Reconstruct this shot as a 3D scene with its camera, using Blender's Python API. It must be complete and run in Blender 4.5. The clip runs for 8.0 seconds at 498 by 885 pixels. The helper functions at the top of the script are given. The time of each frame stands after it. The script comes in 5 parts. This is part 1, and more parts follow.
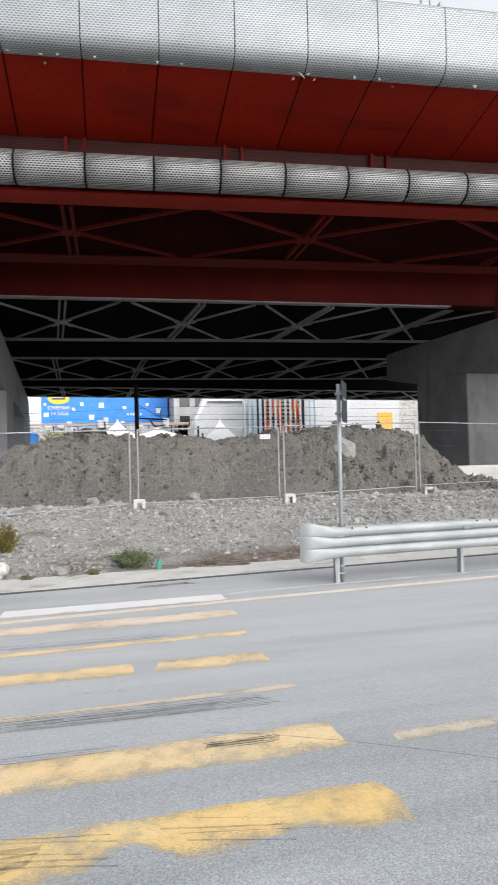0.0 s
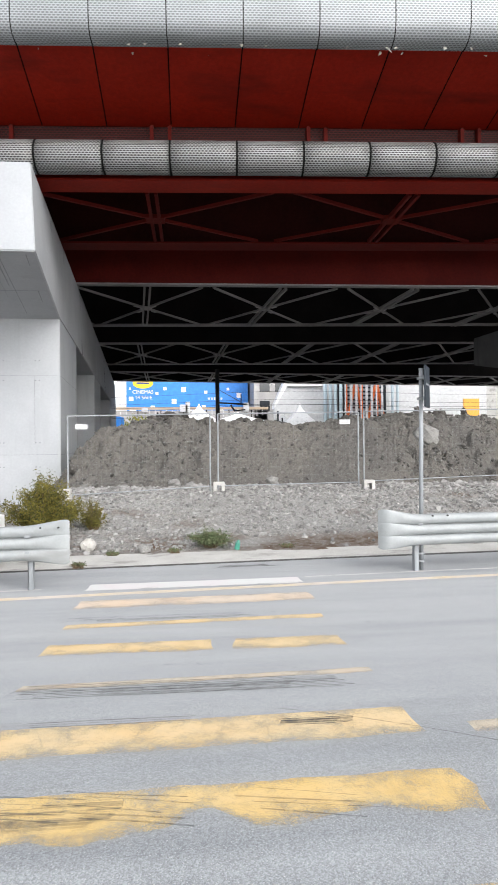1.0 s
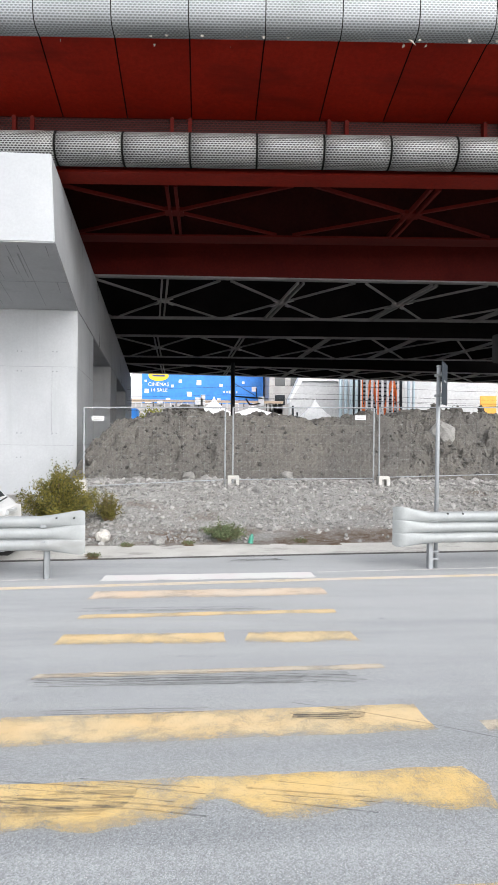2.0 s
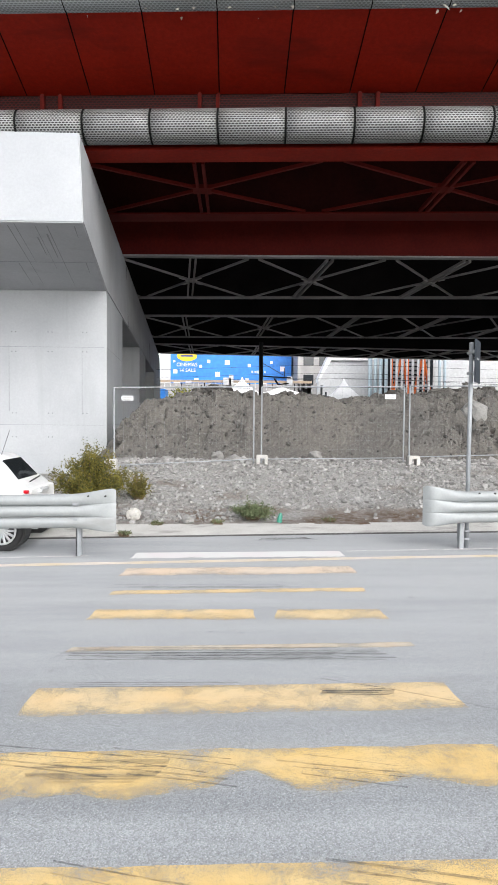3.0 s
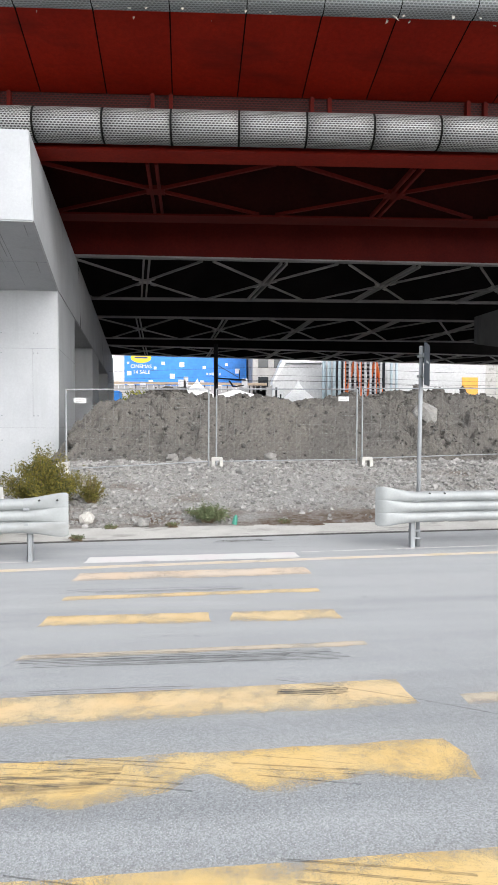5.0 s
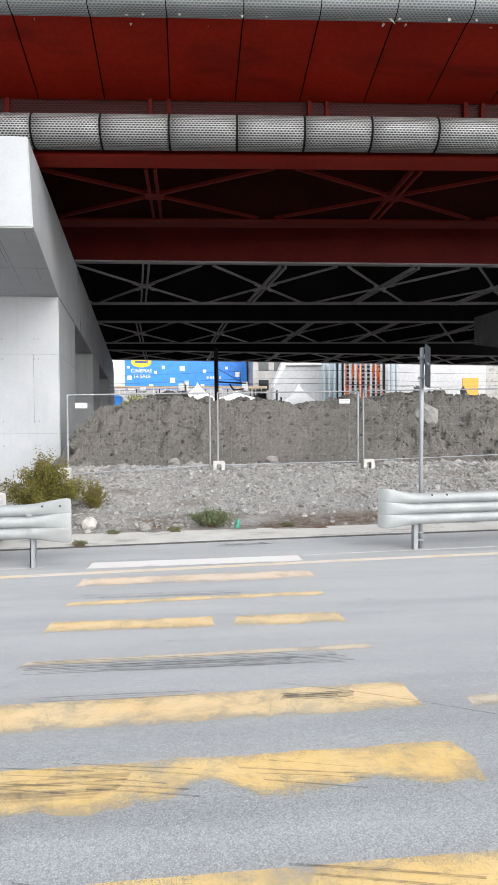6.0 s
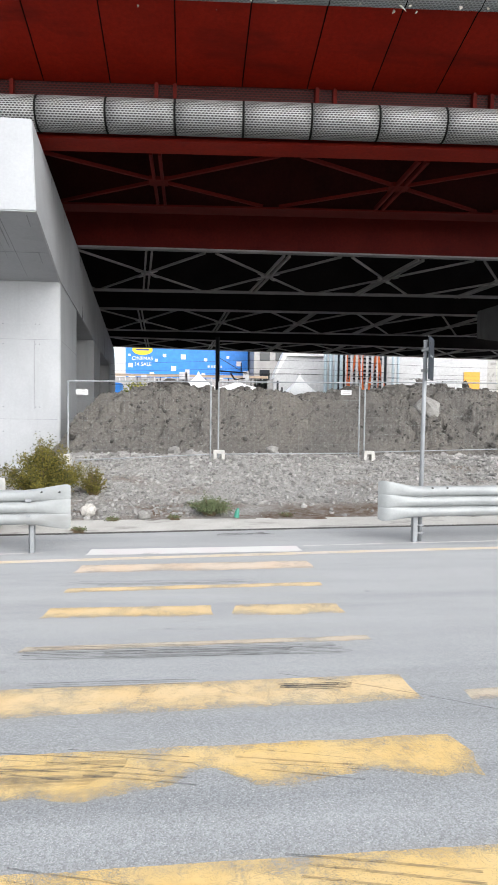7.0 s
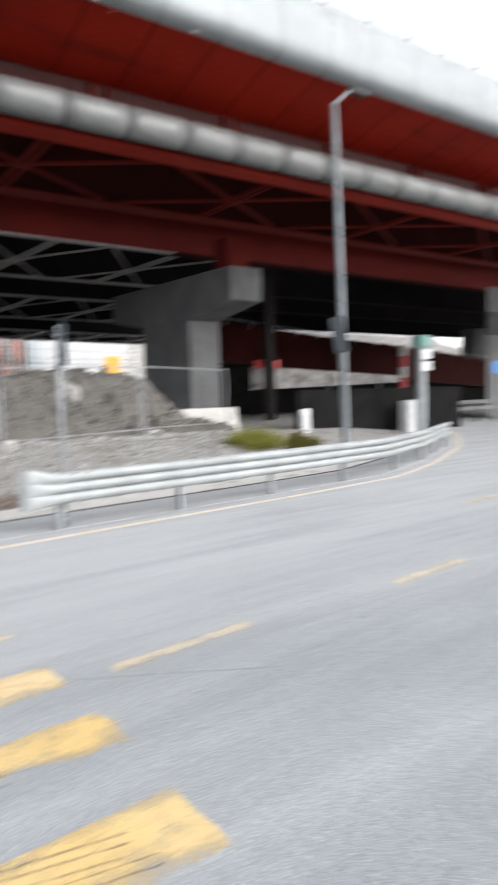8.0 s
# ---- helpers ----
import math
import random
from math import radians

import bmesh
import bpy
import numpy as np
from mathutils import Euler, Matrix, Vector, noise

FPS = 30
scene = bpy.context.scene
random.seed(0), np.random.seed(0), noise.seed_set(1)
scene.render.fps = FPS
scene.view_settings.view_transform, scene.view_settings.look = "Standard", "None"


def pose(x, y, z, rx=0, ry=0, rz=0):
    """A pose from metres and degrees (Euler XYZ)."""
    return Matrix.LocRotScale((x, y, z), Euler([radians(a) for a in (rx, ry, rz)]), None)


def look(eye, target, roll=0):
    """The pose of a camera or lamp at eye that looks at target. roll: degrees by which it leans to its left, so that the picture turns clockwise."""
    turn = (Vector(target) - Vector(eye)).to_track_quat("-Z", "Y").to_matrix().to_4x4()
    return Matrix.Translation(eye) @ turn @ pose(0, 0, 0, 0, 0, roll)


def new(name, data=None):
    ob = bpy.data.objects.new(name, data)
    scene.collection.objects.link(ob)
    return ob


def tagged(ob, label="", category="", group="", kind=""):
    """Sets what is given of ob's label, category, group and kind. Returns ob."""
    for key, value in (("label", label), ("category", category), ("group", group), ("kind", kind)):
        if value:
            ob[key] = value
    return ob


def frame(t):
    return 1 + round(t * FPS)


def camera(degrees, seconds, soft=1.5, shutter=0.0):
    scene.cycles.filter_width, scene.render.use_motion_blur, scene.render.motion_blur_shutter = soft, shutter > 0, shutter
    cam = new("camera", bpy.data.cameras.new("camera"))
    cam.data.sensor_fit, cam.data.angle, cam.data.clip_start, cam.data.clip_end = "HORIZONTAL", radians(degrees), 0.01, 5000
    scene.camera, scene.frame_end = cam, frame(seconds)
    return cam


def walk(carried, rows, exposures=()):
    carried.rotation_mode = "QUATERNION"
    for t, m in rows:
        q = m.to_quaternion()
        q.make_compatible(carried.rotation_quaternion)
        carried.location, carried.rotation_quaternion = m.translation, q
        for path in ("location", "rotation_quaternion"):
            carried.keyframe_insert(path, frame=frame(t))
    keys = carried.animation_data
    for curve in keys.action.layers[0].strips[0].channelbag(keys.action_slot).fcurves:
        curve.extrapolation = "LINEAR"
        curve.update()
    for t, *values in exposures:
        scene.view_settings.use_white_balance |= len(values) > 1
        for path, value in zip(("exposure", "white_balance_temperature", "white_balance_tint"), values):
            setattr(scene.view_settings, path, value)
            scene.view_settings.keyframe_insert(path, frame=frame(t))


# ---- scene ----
cam = camera(43.1, 8.0, 1.05, 0.5)
PATH = [
    (0, (0.087, 0.047, 2.011), (0.523, 1.998, 2.064), -1.4),
    (0.5, (0.084, 0.027, 1.983), (0.399, 2.001, 2.046), -1.0),
    (1, (0.089, -0.009, 1.993), (0.276, 1.982, 2.003), -0.5),
    (1.2, (0.086, -0.012, 1.994), (0.261, 1.98, 2.014), -0.3),
    (2.3, (0.066, -0.024, 2.002), (0.198, 1.972, 1.984), 0.5),
    (2.5, (0.077, -0.035, 1.989), (0.199, 1.961, 1.968), 0.3),
    (3, (0.059, -0.011, 1.983), (0.112, 1.987, 1.91), 0.4),
    (3.5, (0.048, 0.001, 1.982), (0.134, 1.997, 1.905), 0.3),
    (4, (0.05, -0.001, 1.987), (0.198, 1.993, 1.923), 0.1),
    (4.5, (0.069, -0.007, 1.983), (0.26, 1.983, 1.914), 0.6),
    (6, (0.056, -0.021, 1.994), (0.247, 1.969, 1.938), -0.4),
    (6.5, (0.043, 0.023, 1.978), (0.213, 2.014, 1.899), 0.3),
    (7, (0.039, 0.017, 1.987), (0.231, 2.005, 1.899), 0.7),
    (7.5, (0.033, 0.088, 1.971), (0.482, 2.037, 1.916), 0.6),
    (7.6, (0.071, 0.087, 1.982), (0.647, 2.001, 1.9), 0.6),
    (7.7, (0.075, 0.052, 1.985), (0.818, 1.905, 1.868), 1.1),
    (7.8, (0.085, 0.02, 2.01), (1.016, 1.785, 1.871), 0.8),
    (7.9, (0.118, 0.0, 2.019), (1.178, 1.687, 1.85), -0.4),
    (8, (0.167, -0.03, 2.007), (1.359, 1.57, 1.861), -1.6),
]
walk(cam, [(t, look(eye, target, roll)) for t, eye, target, roll in PATH], [(0, 0.42), (0.5, 0.53), (1, 0.52), (3.5, 0.51), (7, 0.54), (7.6, 0.58), (8, 0.63)])

# ---- light ----
world = bpy.data.worlds.new("overcast_sky")
scene.world = world
world.use_nodes = True
wn = world.node_tree
sky = wn.nodes.new("ShaderNodeTexSky")
sky.sky_type = "NISHITA"
sky.sun_disc = False
sky.sun_elevation, sky.sun_rotation = radians(33), radians(155)
sky.air_density, sky.dust_density, sky.ozone_density = 1.0, 2.0, 1.0
grey = wn.nodes.new("ShaderNodeHueSaturation")
grey.inputs["Saturation"].default_value = 0.18
grey.inputs["Value"].default_value = 1.9
wn.links.new(sky.outputs[0], grey.inputs["Color"])
wn.links.new(grey.outputs[0], wn.nodes["Background"].inputs[0])
wn.nodes["Background"].inputs[1].default_value = 0.15
sun_data = bpy.data.lights.new("sun", "SUN")
sun_data.energy, sun_data.angle, sun_data.color = 0.45, radians(35), (1.0, 0.985, 0.965)
sun = new("sun", sun_data)
sun.matrix_world = look((6.6, -14.2, 10.2), (0, 0, 0))


# ---- materials ----
def nodes_of(name):
    m = bpy.data.materials.new(name)
    m.use_nodes = True
    return m, m.node_tree, m.node_tree.nodes["Principled BSDF"]


def add(nt, kind, **inputs):
    n = nt.nodes.new(kind)
    for key, v in inputs.items():
        n.inputs[key].default_value = v
    return n


def coords(nt, space="Object", scale=(1, 1, 1)):
    tc = nt.nodes.new("ShaderNodeTexCoord")
    mp = nt.nodes.new("ShaderNodeMapping")
    mp.inputs["Scale"].default_value = scale
    nt.links.new(tc.outputs[space], mp.inputs[0])
    return mp.outputs[0]


def noise_ramp(nt, vec, scale, lo, hi, detail=6.0, rough=0.6):
    n = add(nt, "ShaderNodeTexNoise", Scale=scale, Detail=detail, Roughness=rough)
    nt.links.new(vec, n.inputs["Vector"])
    r = nt.nodes.new("ShaderNodeMapRange")
    r.inputs["From Min"].default_value, r.inputs["From Max"].default_value = lo, hi
    nt.links.new(n.outputs["Fac"], r.inputs["Value"])
    return r.outputs[0]


def mixed(nt, fac, a, b, mode="MIX"):
    m = nt.nodes.new("ShaderNodeMix")
    m.data_type, m.blend_type = "RGBA", mode
    if hasattr(fac, "is_linked"):
        nt.links.new(fac, m.inputs[0])
    else:
        m.inputs[0].default_value = fac
    for i, v in ((6, a), (7, b)):
        if hasattr(v, "is_linked"):
            nt.links.new(v, m.inputs[i])
        else:
            m.inputs[i].default_value = (*v, 1)
    return m.outputs[2]


def bump(nt, bsdf, height, strength, distance):
    b = add(nt, "ShaderNodeBump", Strength=strength, Distance=distance)
    nt.links.new(height, b.inputs["Height"])
    nt.links.new(b.outputs[0], bsdf.inputs["Normal"])


def surface(name, a, b, big=0.6, fine=25.0, rough=0.7, metal=0.0, relief=0.3, depth=0.004, stain=None, stretch=(1, 1, 1), speckle=0.0, vary=0.0, grit=0.18, spec=0.5):
    """Two tones at a large scale, a grain at a fine one, stains and a fine relief."""
    m, nt, bs = nodes_of(name)
    vec = coords(nt, scale=stretch)
    col = mixed(nt, noise_ramp(nt, vec, big, 0.35, 0.65), a, b)
    grain = noise_ramp(nt, vec, fine, 0.3, 0.7, 4.0, 0.7)
    col = mixed(nt, grain, mixed(nt, 1.0, col, (1 - grit,) * 3, "MULTIPLY"), mixed(nt, 1.0, col, (1 + grit * 0.8,) * 3, "MULTIPLY"))
    if stain:
        col = mixed(nt, noise_ramp(nt, coords(nt, scale=stain[1]), 1.0, 0.55, 0.72), col, stain[0])
    if speckle:
        v = add(nt, "ShaderNodeTexVoronoi", Scale=speckle)
        nt.links.new(vec, v.inputs["Vector"])
        col = mixed(nt, 0.35, col, v.outputs["Distance"], "SOFT_LIGHT")
    if vary:
        info = nt.nodes.new("ShaderNodeObjectInfo")
        r = nt.nodes.new("ShaderNodeMapRange")
        r.inputs["To Min"].default_value, r.inputs["To Max"].default_value = 1 - vary, 1 + vary
        nt.links.new(info.outputs["Random"], r.inputs["Value"])
        col = mixed(nt, 1.0, col, r.outputs[0], "MULTIPLY")
    nt.links.new(col, bs.inputs["Base Color"])
    bs.inputs["Roughness"].default_value, bs.inputs["Metallic"].default_value = rough, metal
    bs.inputs["Specular IOR Level"].default_value = spec
    if relief:
        bump(nt, bs, grain, relief, depth)
    return m


def isle_surface(name, a, b, rough=0.9):
    """Loose pieces, each of its own tone."""
    m, nt, bs = nodes_of(name)
    geo = nt.nodes.new("ShaderNodeNewGeometry")
    col = mixed(nt, geo.outputs["Random Per Island"], a, b)
    grain = noise_ramp(nt, coords(nt), 60.0, 0.3, 0.7)
    col = mixed(nt, grain, mixed(nt, 1.0, col, (0.75, 0.75, 0.75), "MULTIPLY"), col)
    nt.links.new(col, bs.inputs["Base Color"])
    bs.inputs["Roughness"].default_value = rough
    bump(nt, bs, grain, 0.4, 0.01)
    return m


def calc(nt, op, a, b=None, c=None):
    n = nt.nodes.new("ShaderNodeMath")
    n.operation = op
    for k, v in enumerate((a, b, c)):
        if v is None:
            continue
        if hasattr(v, "is_linked"):
            nt.links.new(v, n.inputs[k])
        else:
            n.inputs[k].default_value = v
    return n.outputs[0]


def mesh_metal(name, a, hole, cell=(7.5, 16.0), size=(0.42, 0.36)):
    """Expanded metal: rows of oval openings over a dark back, each second row set off by half."""
    m, nt, bs = nodes_of(name)
    sep = nt.nodes.new("ShaderNodeSeparateXYZ")
    nt.links.new(coords(nt, "UV", (cell[0], cell[1], 1)), sep.inputs[0])
    row = calc(nt, "FLOOR", sep.outputs[1])
    u = calc(nt, "FRACT", calc(nt, "MULTIPLY_ADD", row, 0.5, sep.outputs[0]))
    v = calc(nt, "FRACT", sep.outputs[1])
    du = calc(nt, "DIVIDE", calc(nt, "SUBTRACT", u, 0.5), size[0])
    dv = calc(nt, "DIVIDE", calc(nt, "SUBTRACT", v, 0.5), size[1])
    d = calc(nt, "ADD", calc(nt, "MULTIPLY", du, du), calc(nt, "MULTIPLY", dv, dv))
    r = nt.nodes.new("ShaderNodeMapRange")
    r.inputs["From Min"].default_value, r.inputs["From Max"].default_value = 0.7, 1.2
    nt.links.new(d, r.inputs["Value"])
    col = mixed(nt, r.outputs[0], hole, a)
    dirt = noise_ramp(nt, coords(nt, scale=(0.5, 1, 1)), 1.3, 0.4, 0.7)
    col = mixed(nt, dirt, col, mixed(nt, 1.0, col, (0.82, 0.83, 0.82), "MULTIPLY"))
    nt.links.new(col, bs.inputs["Base Color"])
    bs.inputs["Roughness"].default_value, bs.inputs["Metallic"].default_value = 0.5, 0.35
    bump(nt, bs, r.outputs[0], 0.6, 0.02)
    return m


def worn_paint(name, paint, under, wear=0.5, dark=0.35, warm=0.7):
    """Road paint rubbed through to the stones of the asphalt, most at its near and far edges, with fine tyre streaks."""
    m, nt, bs = nodes_of(name)
    vec = coords(nt)
    patch = noise_ramp(nt, vec, 2.4, 0.3, 0.7, 10.0, 0.75)
    speck = noise_ramp(nt, vec, 230.0, 0.28, 0.72, 2.0, 0.7)
    edge = nt.nodes.new("ShaderNodeSeparateXYZ")
    nt.links.new(coords(nt, "UV"), edge.inputs[0])
    ride = nt.nodes.new("ShaderNodeMath")
    ride.operation = "MULTIPLY_ADD"
    nt.links.new(patch, ride.inputs[0])
    ride.inputs[1].default_value = 0.8
    nt.links.new(speck, ride.inputs[2])
    lift = nt.nodes.new("ShaderNodeMath")
    lift.operation = "MULTIPLY_ADD"
    nt.links.new(edge.outputs[1], lift.inputs[0])
    lift.inputs[1].default_value = 0.5
    nt.links.new(ride.outputs[0], lift.inputs[2])
    r = nt.nodes.new("ShaderNodeMapRange")
    r.inputs["From Min"].default_value, r.inputs["From Max"].default_value = wear - 0.1, wear + 0.32
    nt.links.new(lift.outputs[0], r.inputs["Value"])
    tone = mixed(nt, noise_ramp(nt, vec, 1.5, 0.4, 0.65), paint, (paint[0] * 1.02, paint[1] * 0.94, paint[2] * warm))
    col = mixed(nt, 0.12, tone, under)
    tyre = noise_ramp(nt, coords(nt, scale=(0.9, 14.0, 1.0)), 3.0, 0.58, 0.72, 6.0, 0.65)
    where = noise_ramp(nt, vec, 0.9, 0.45, 0.6)
    fade = nt.nodes.new("ShaderNodeMath")
    fade.operation = "MULTIPLY"
    nt.links.new(tyre, fade.inputs[0])
    nt.links.new(where, fade.inputs[1])
    less = nt.nodes.new("ShaderNodeMath")
    less.operation = "MULTIPLY"
    less.inputs[1].default_value = dark
    nt.links.new(fade.outputs[0], less.inputs[0])
    col = mixed(nt, less.outputs[0], col, (0.13, 0.125, 0.12))
    nt.links.new(col, bs.inputs["Base Color"])
    bs.inputs["Roughness"].default_value = 0.8
    bump(nt, bs, noise_ramp(nt, vec, 120.0, 0.3, 0.7), 0.3, 0.003)
    nt.links.new(r.outputs[0], bs.inputs["Alpha"])
    return m


def plain(name, col, rough=0.5, metal=0.0):
    m, nt, bs = nodes_of(name)
    vec = coords(nt)
    c = mixed(nt, noise_ramp(nt, vec, 3.0, 0.3, 0.7), col, tuple(0.85 * v for v in col))
    nt.links.new(c, bs.inputs["Base Color"])
    bs.inputs["Roughness"].default_value, bs.inputs["Metallic"].default_value = rough, metal
    return m


def road_asphalt():
    m, nt, bs = nodes_of("asphalt")
    vec = coords(nt)
    col = mixed(nt, noise_ramp(nt, vec, 0.35, 0.35, 0.65), (0.23, 0.243, 0.256), (0.268, 0.282, 0.296))
    lanes = noise_ramp(nt, coords(nt, scale=(0.12, 1.3, 1)), 1.0, 0.42, 0.66)
    col = mixed(nt, lanes, col, (0.336, 0.35, 0.363))
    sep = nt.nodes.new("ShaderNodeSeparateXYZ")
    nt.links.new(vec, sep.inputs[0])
    # Far lanes painted paler for gloss at grazing view; their grain fades too.
    far_gloss = nt.nodes.new("ShaderNodeMapRange")
    far_gloss.inputs["From Min"].default_value, far_gloss.inputs["From Max"].default_value = 3.6, 6.5
    nt.links.new(sep.outputs[1], far_gloss.inputs["Value"])
    col = mixed(nt, calc(nt, "MULTIPLY", far_gloss.outputs[0], noise_ramp(nt, coords(nt, scale=(0.1, 0.9, 1)), 2.0, 0.2, 0.6)), col, (0.376, 0.387, 0.396))
    v = add(nt, "ShaderNodeTexVoronoi", Scale=135.0)
    nt.links.new(vec, v.inputs["Vector"])
    bw = nt.nodes.new("ShaderNodeRGBToBW")
    nt.links.new(v.outputs["Color"], bw.inputs[0])
    r = nt.nodes.new("ShaderNodeMapRange")
    r.inputs["From Min"].default_value, r.inputs["From Max"].default_value = 0.2, 0.85
    r.inputs["To Min"].default_value, r.inputs["To Max"].default_value = 0.75, 1.26
    nt.links.new(bw.outputs[0], r.inputs["Value"])
    col = mixed(nt, calc(nt, "MULTIPLY_ADD", far_gloss.outputs[0], -0.75, 1.0), col, mixed(nt, 1.0, col, r.outputs[0], "MULTIPLY"))
    pits = calc(nt, "MULTIPLY", noise_ramp(nt, vec, 85.0, 0.57, 0.65, 2.0), noise_ramp(nt, vec, 0.8, 0.35, 0.6))
    col = mixed(nt, calc(nt, "MULTIPLY", pits, 0.7), col, (0.13, 0.13, 0.13))
    chips = calc(nt, "MULTIPLY", noise_ramp(nt, coords(nt, scale=(1, 1, 1.7)), 105.0, 0.645, 0.7, 1.0), 0.75)
    col = mixed(nt, chips, col, (0.56, 0.56, 0.55))
    blot = noise_ramp(nt, vec, 2.7, 0.68, 0.76, 5.0)
    col = mixed(nt, blot, col, (0.12, 0.12, 0.122))
    nt.links.new(col, bs.inputs["Base Color"])
    bs.inputs["Roughness"].default_value = 0.85
    bump(nt, bs, v.outputs["Distance"], 0.5, 0.004)
    return m


M_ASPHALT = road_asphalt()
M_YELLOW = worn_paint("yellow_road_paint", (0.67, 0.49, 0.22), (0.36, 0.34, 0.32), 0.98, 0.6)
M_YELLOW_MID = worn_paint("dulled_yellow_paint", (0.66, 0.515, 0.3), (0.36, 0.34, 0.32), 1.0, 0.55, 0.8)
M_YELLOW_PALE = worn_paint("faded_yellow_paint", (0.64, 0.545, 0.44), (0.34, 0.31, 0.3), 0.9, 0.6, 0.85)
M_WHITE_PAINT = worn_paint("white_road_paint", (0.65, 0.66, 0.645), (0.36, 0.36, 0.35), 0.6, 0.2, 0.97)
M_DASH = worn_paint("bleached_yellow_paint", (0.52, 0.46, 0.36), (0.3, 0.28, 0.26), 1.0, 0.6, 0.9)
M_EDGE = worn_paint("edge_line_paint", (0.64, 0.575, 0.51), (0.4, 0.36, 0.34), 0.4, 0.2)
def rubber_streak(name="tyre_mark", cover=0.5):
    m, nt, bs = nodes_of(name)
    bs.inputs["Base Color"].default_value = (0.1, 0.098, 0.095, 1)
    bs.inputs["Roughness"].default_value = 0.85
    thin = nt.nodes.new("ShaderNodeMath")
    thin.operation = "MULTIPLY"
    thin.inputs[1].default_value = cover
    nt.links.new(noise_ramp(nt, coords(nt, scale=(2.0, 18, 1)), 3.0, 0.3, 0.62), thin.inputs[0])
    nt.links.new(thin.outputs[0], bs.inputs["Alpha"])
    return m


M_TYRE_MARK = rubber_streak()
M_TYRE_DARK = rubber_streak("fresh_tyre_mark", 0.8)
M_JOINT = plain("formwork_joint", (0.27, 0.28, 0.29), 0.9)
M_KERB = surface("kerb_concrete", (0.42, 0.41, 0.39), (0.5, 0.49, 0.47), 1.5, 60, 0.9, stain=((0.2, 0.19, 0.18), (1.2, 2.5, 1)))
M_SOIL = surface("rubble_soil", (0.29, 0.282, 0.272), (0.365, 0.356, 0.345), 0.9, 30, 0.95, relief=0.9, depth=0.03, stain=((0.17, 0.14, 0.115), (0.5, 0.9, 1)), speckle=18)
def brown_band(m):
    """Dark brown topsoil lying unevenly along the foot of the bank."""
    nt = m.node_tree
    bs = nt.nodes["Principled BSDF"]
    was = bs.inputs["Base Color"].links[0].from_socket
    sep = nt.nodes.new("ShaderNodeSeparateXYZ")
    nt.links.new(coords(nt), sep.inputs[0])
    r = nt.nodes.new("ShaderNodeMapRange")
    r.inputs["From Min"].default_value, r.inputs["From Max"].default_value = 12.9, 12.3
    nt.links.new(sep.outputs[1], r.inputs["Value"])
    d = calc(nt, "DIVIDE", calc(nt, "SUBTRACT", sep.outputs[0], 3.0), 1.7)
    near = calc(nt, "MULTIPLY", calc(nt, "SUBTRACT", 1.0, calc(nt, "MULTIPLY", d, d)), 1.3)
    near.node.use_clamp = True
    ragged = calc(nt, "ADD", calc(nt, "MULTIPLY", near, 0.75), noise_ramp(nt, coords(nt, scale=(0.7, 1.5, 1)), 1.6, 0.42, 0.62))
    ragged.node.use_clamp = True
    fine = calc(nt, "MULTIPLY_ADD", noise_ramp(nt, coords(nt), 7.0, 0.3, 0.6), 0.6, 0.4)
    k = calc(nt, "MULTIPLY", calc(nt, "MULTIPLY", r.outputs[0], ragged), fine)
    nt.links.new(mixed(nt, k, was, (0.115, 0.072, 0.045)), bs.inputs["Base Color"])


brown_band(M_SOIL)
def dug_earth():
    """Moist excavated soil: brown and grey layers, bucket marks running down the face, crumbs at two sizes."""
    m, nt, bs = nodes_of("heaped_earth")
    vec = coords(nt)
    col = mixed(nt, noise_ramp(nt, vec, 0.45, 0.38, 0.62), (0.132, 0.126, 0.119), (0.174, 0.162, 0.147))
    marks = noise_ramp(nt, coords(nt, scale=(4.5, 1.0, 0.35)), 1.5, 0.35, 0.65, 5.0, 0.65)
    col = mixed(nt, calc(nt, "MULTIPLY", marks, 0.4), col, (0.112, 0.107, 0.1))
    crumbs = noise_ramp(nt, vec, 13.0, 0.34, 0.68, 8.0, 0.72)
    grains = noise_ramp(nt, vec, 55.0, 0.3, 0.7, 3.0, 0.7)
    col = mixed(nt, crumbs, mixed(nt, 1.0, col, (0.68, 0.67, 0.66), "MULTIPLY"), mixed(nt, 1.0, col, (1.2, 1.2, 1.2), "MULTIPLY"))
    col = mixed(nt, calc(nt, "MULTIPLY", noise_ramp(nt, vec, 30.0, 0.64, 0.7, 2.0), 0.6), col, (0.25, 0.243, 0.232))
    nt.links.new(col, bs.inputs["Base Color"])
    bs.inputs["Roughness"].default_value, bs.inputs["Specular IOR Level"].default_value = 0.97, 0.15
    bump(nt, bs, calc(nt, "MULTIPLY_ADD", grains, 0.35, crumbs), 0.7, 0.03)
    return m


M_MOUND = dug_earth()
M_STONE = isle_surface("loose_stone", (0.18, 0.175, 0.168), (0.4, 0.391, 0.378))
M_CLOD = isle_surface("earth_clod", (0.055, 0.052, 0.048), (0.19, 0.181, 0.168))
M_DARK_CLOD = isle_surface("damp_clod", (0.05, 0.046, 0.042), (0.13, 0.12, 0.108))
M_ROCK = surface("pale_rock", (0.2, 0.195, 0.185), (0.3, 0.293, 0.28), 3.0, 20, 0.9, relief=0.8, depth=0.02)
M_PALE_ROCK = surface("white_rock", (0.45, 0.43, 0.4), (0.55, 0.53, 0.5), 6.0, 25, 0.9, relief=0.8, depth=0.02)
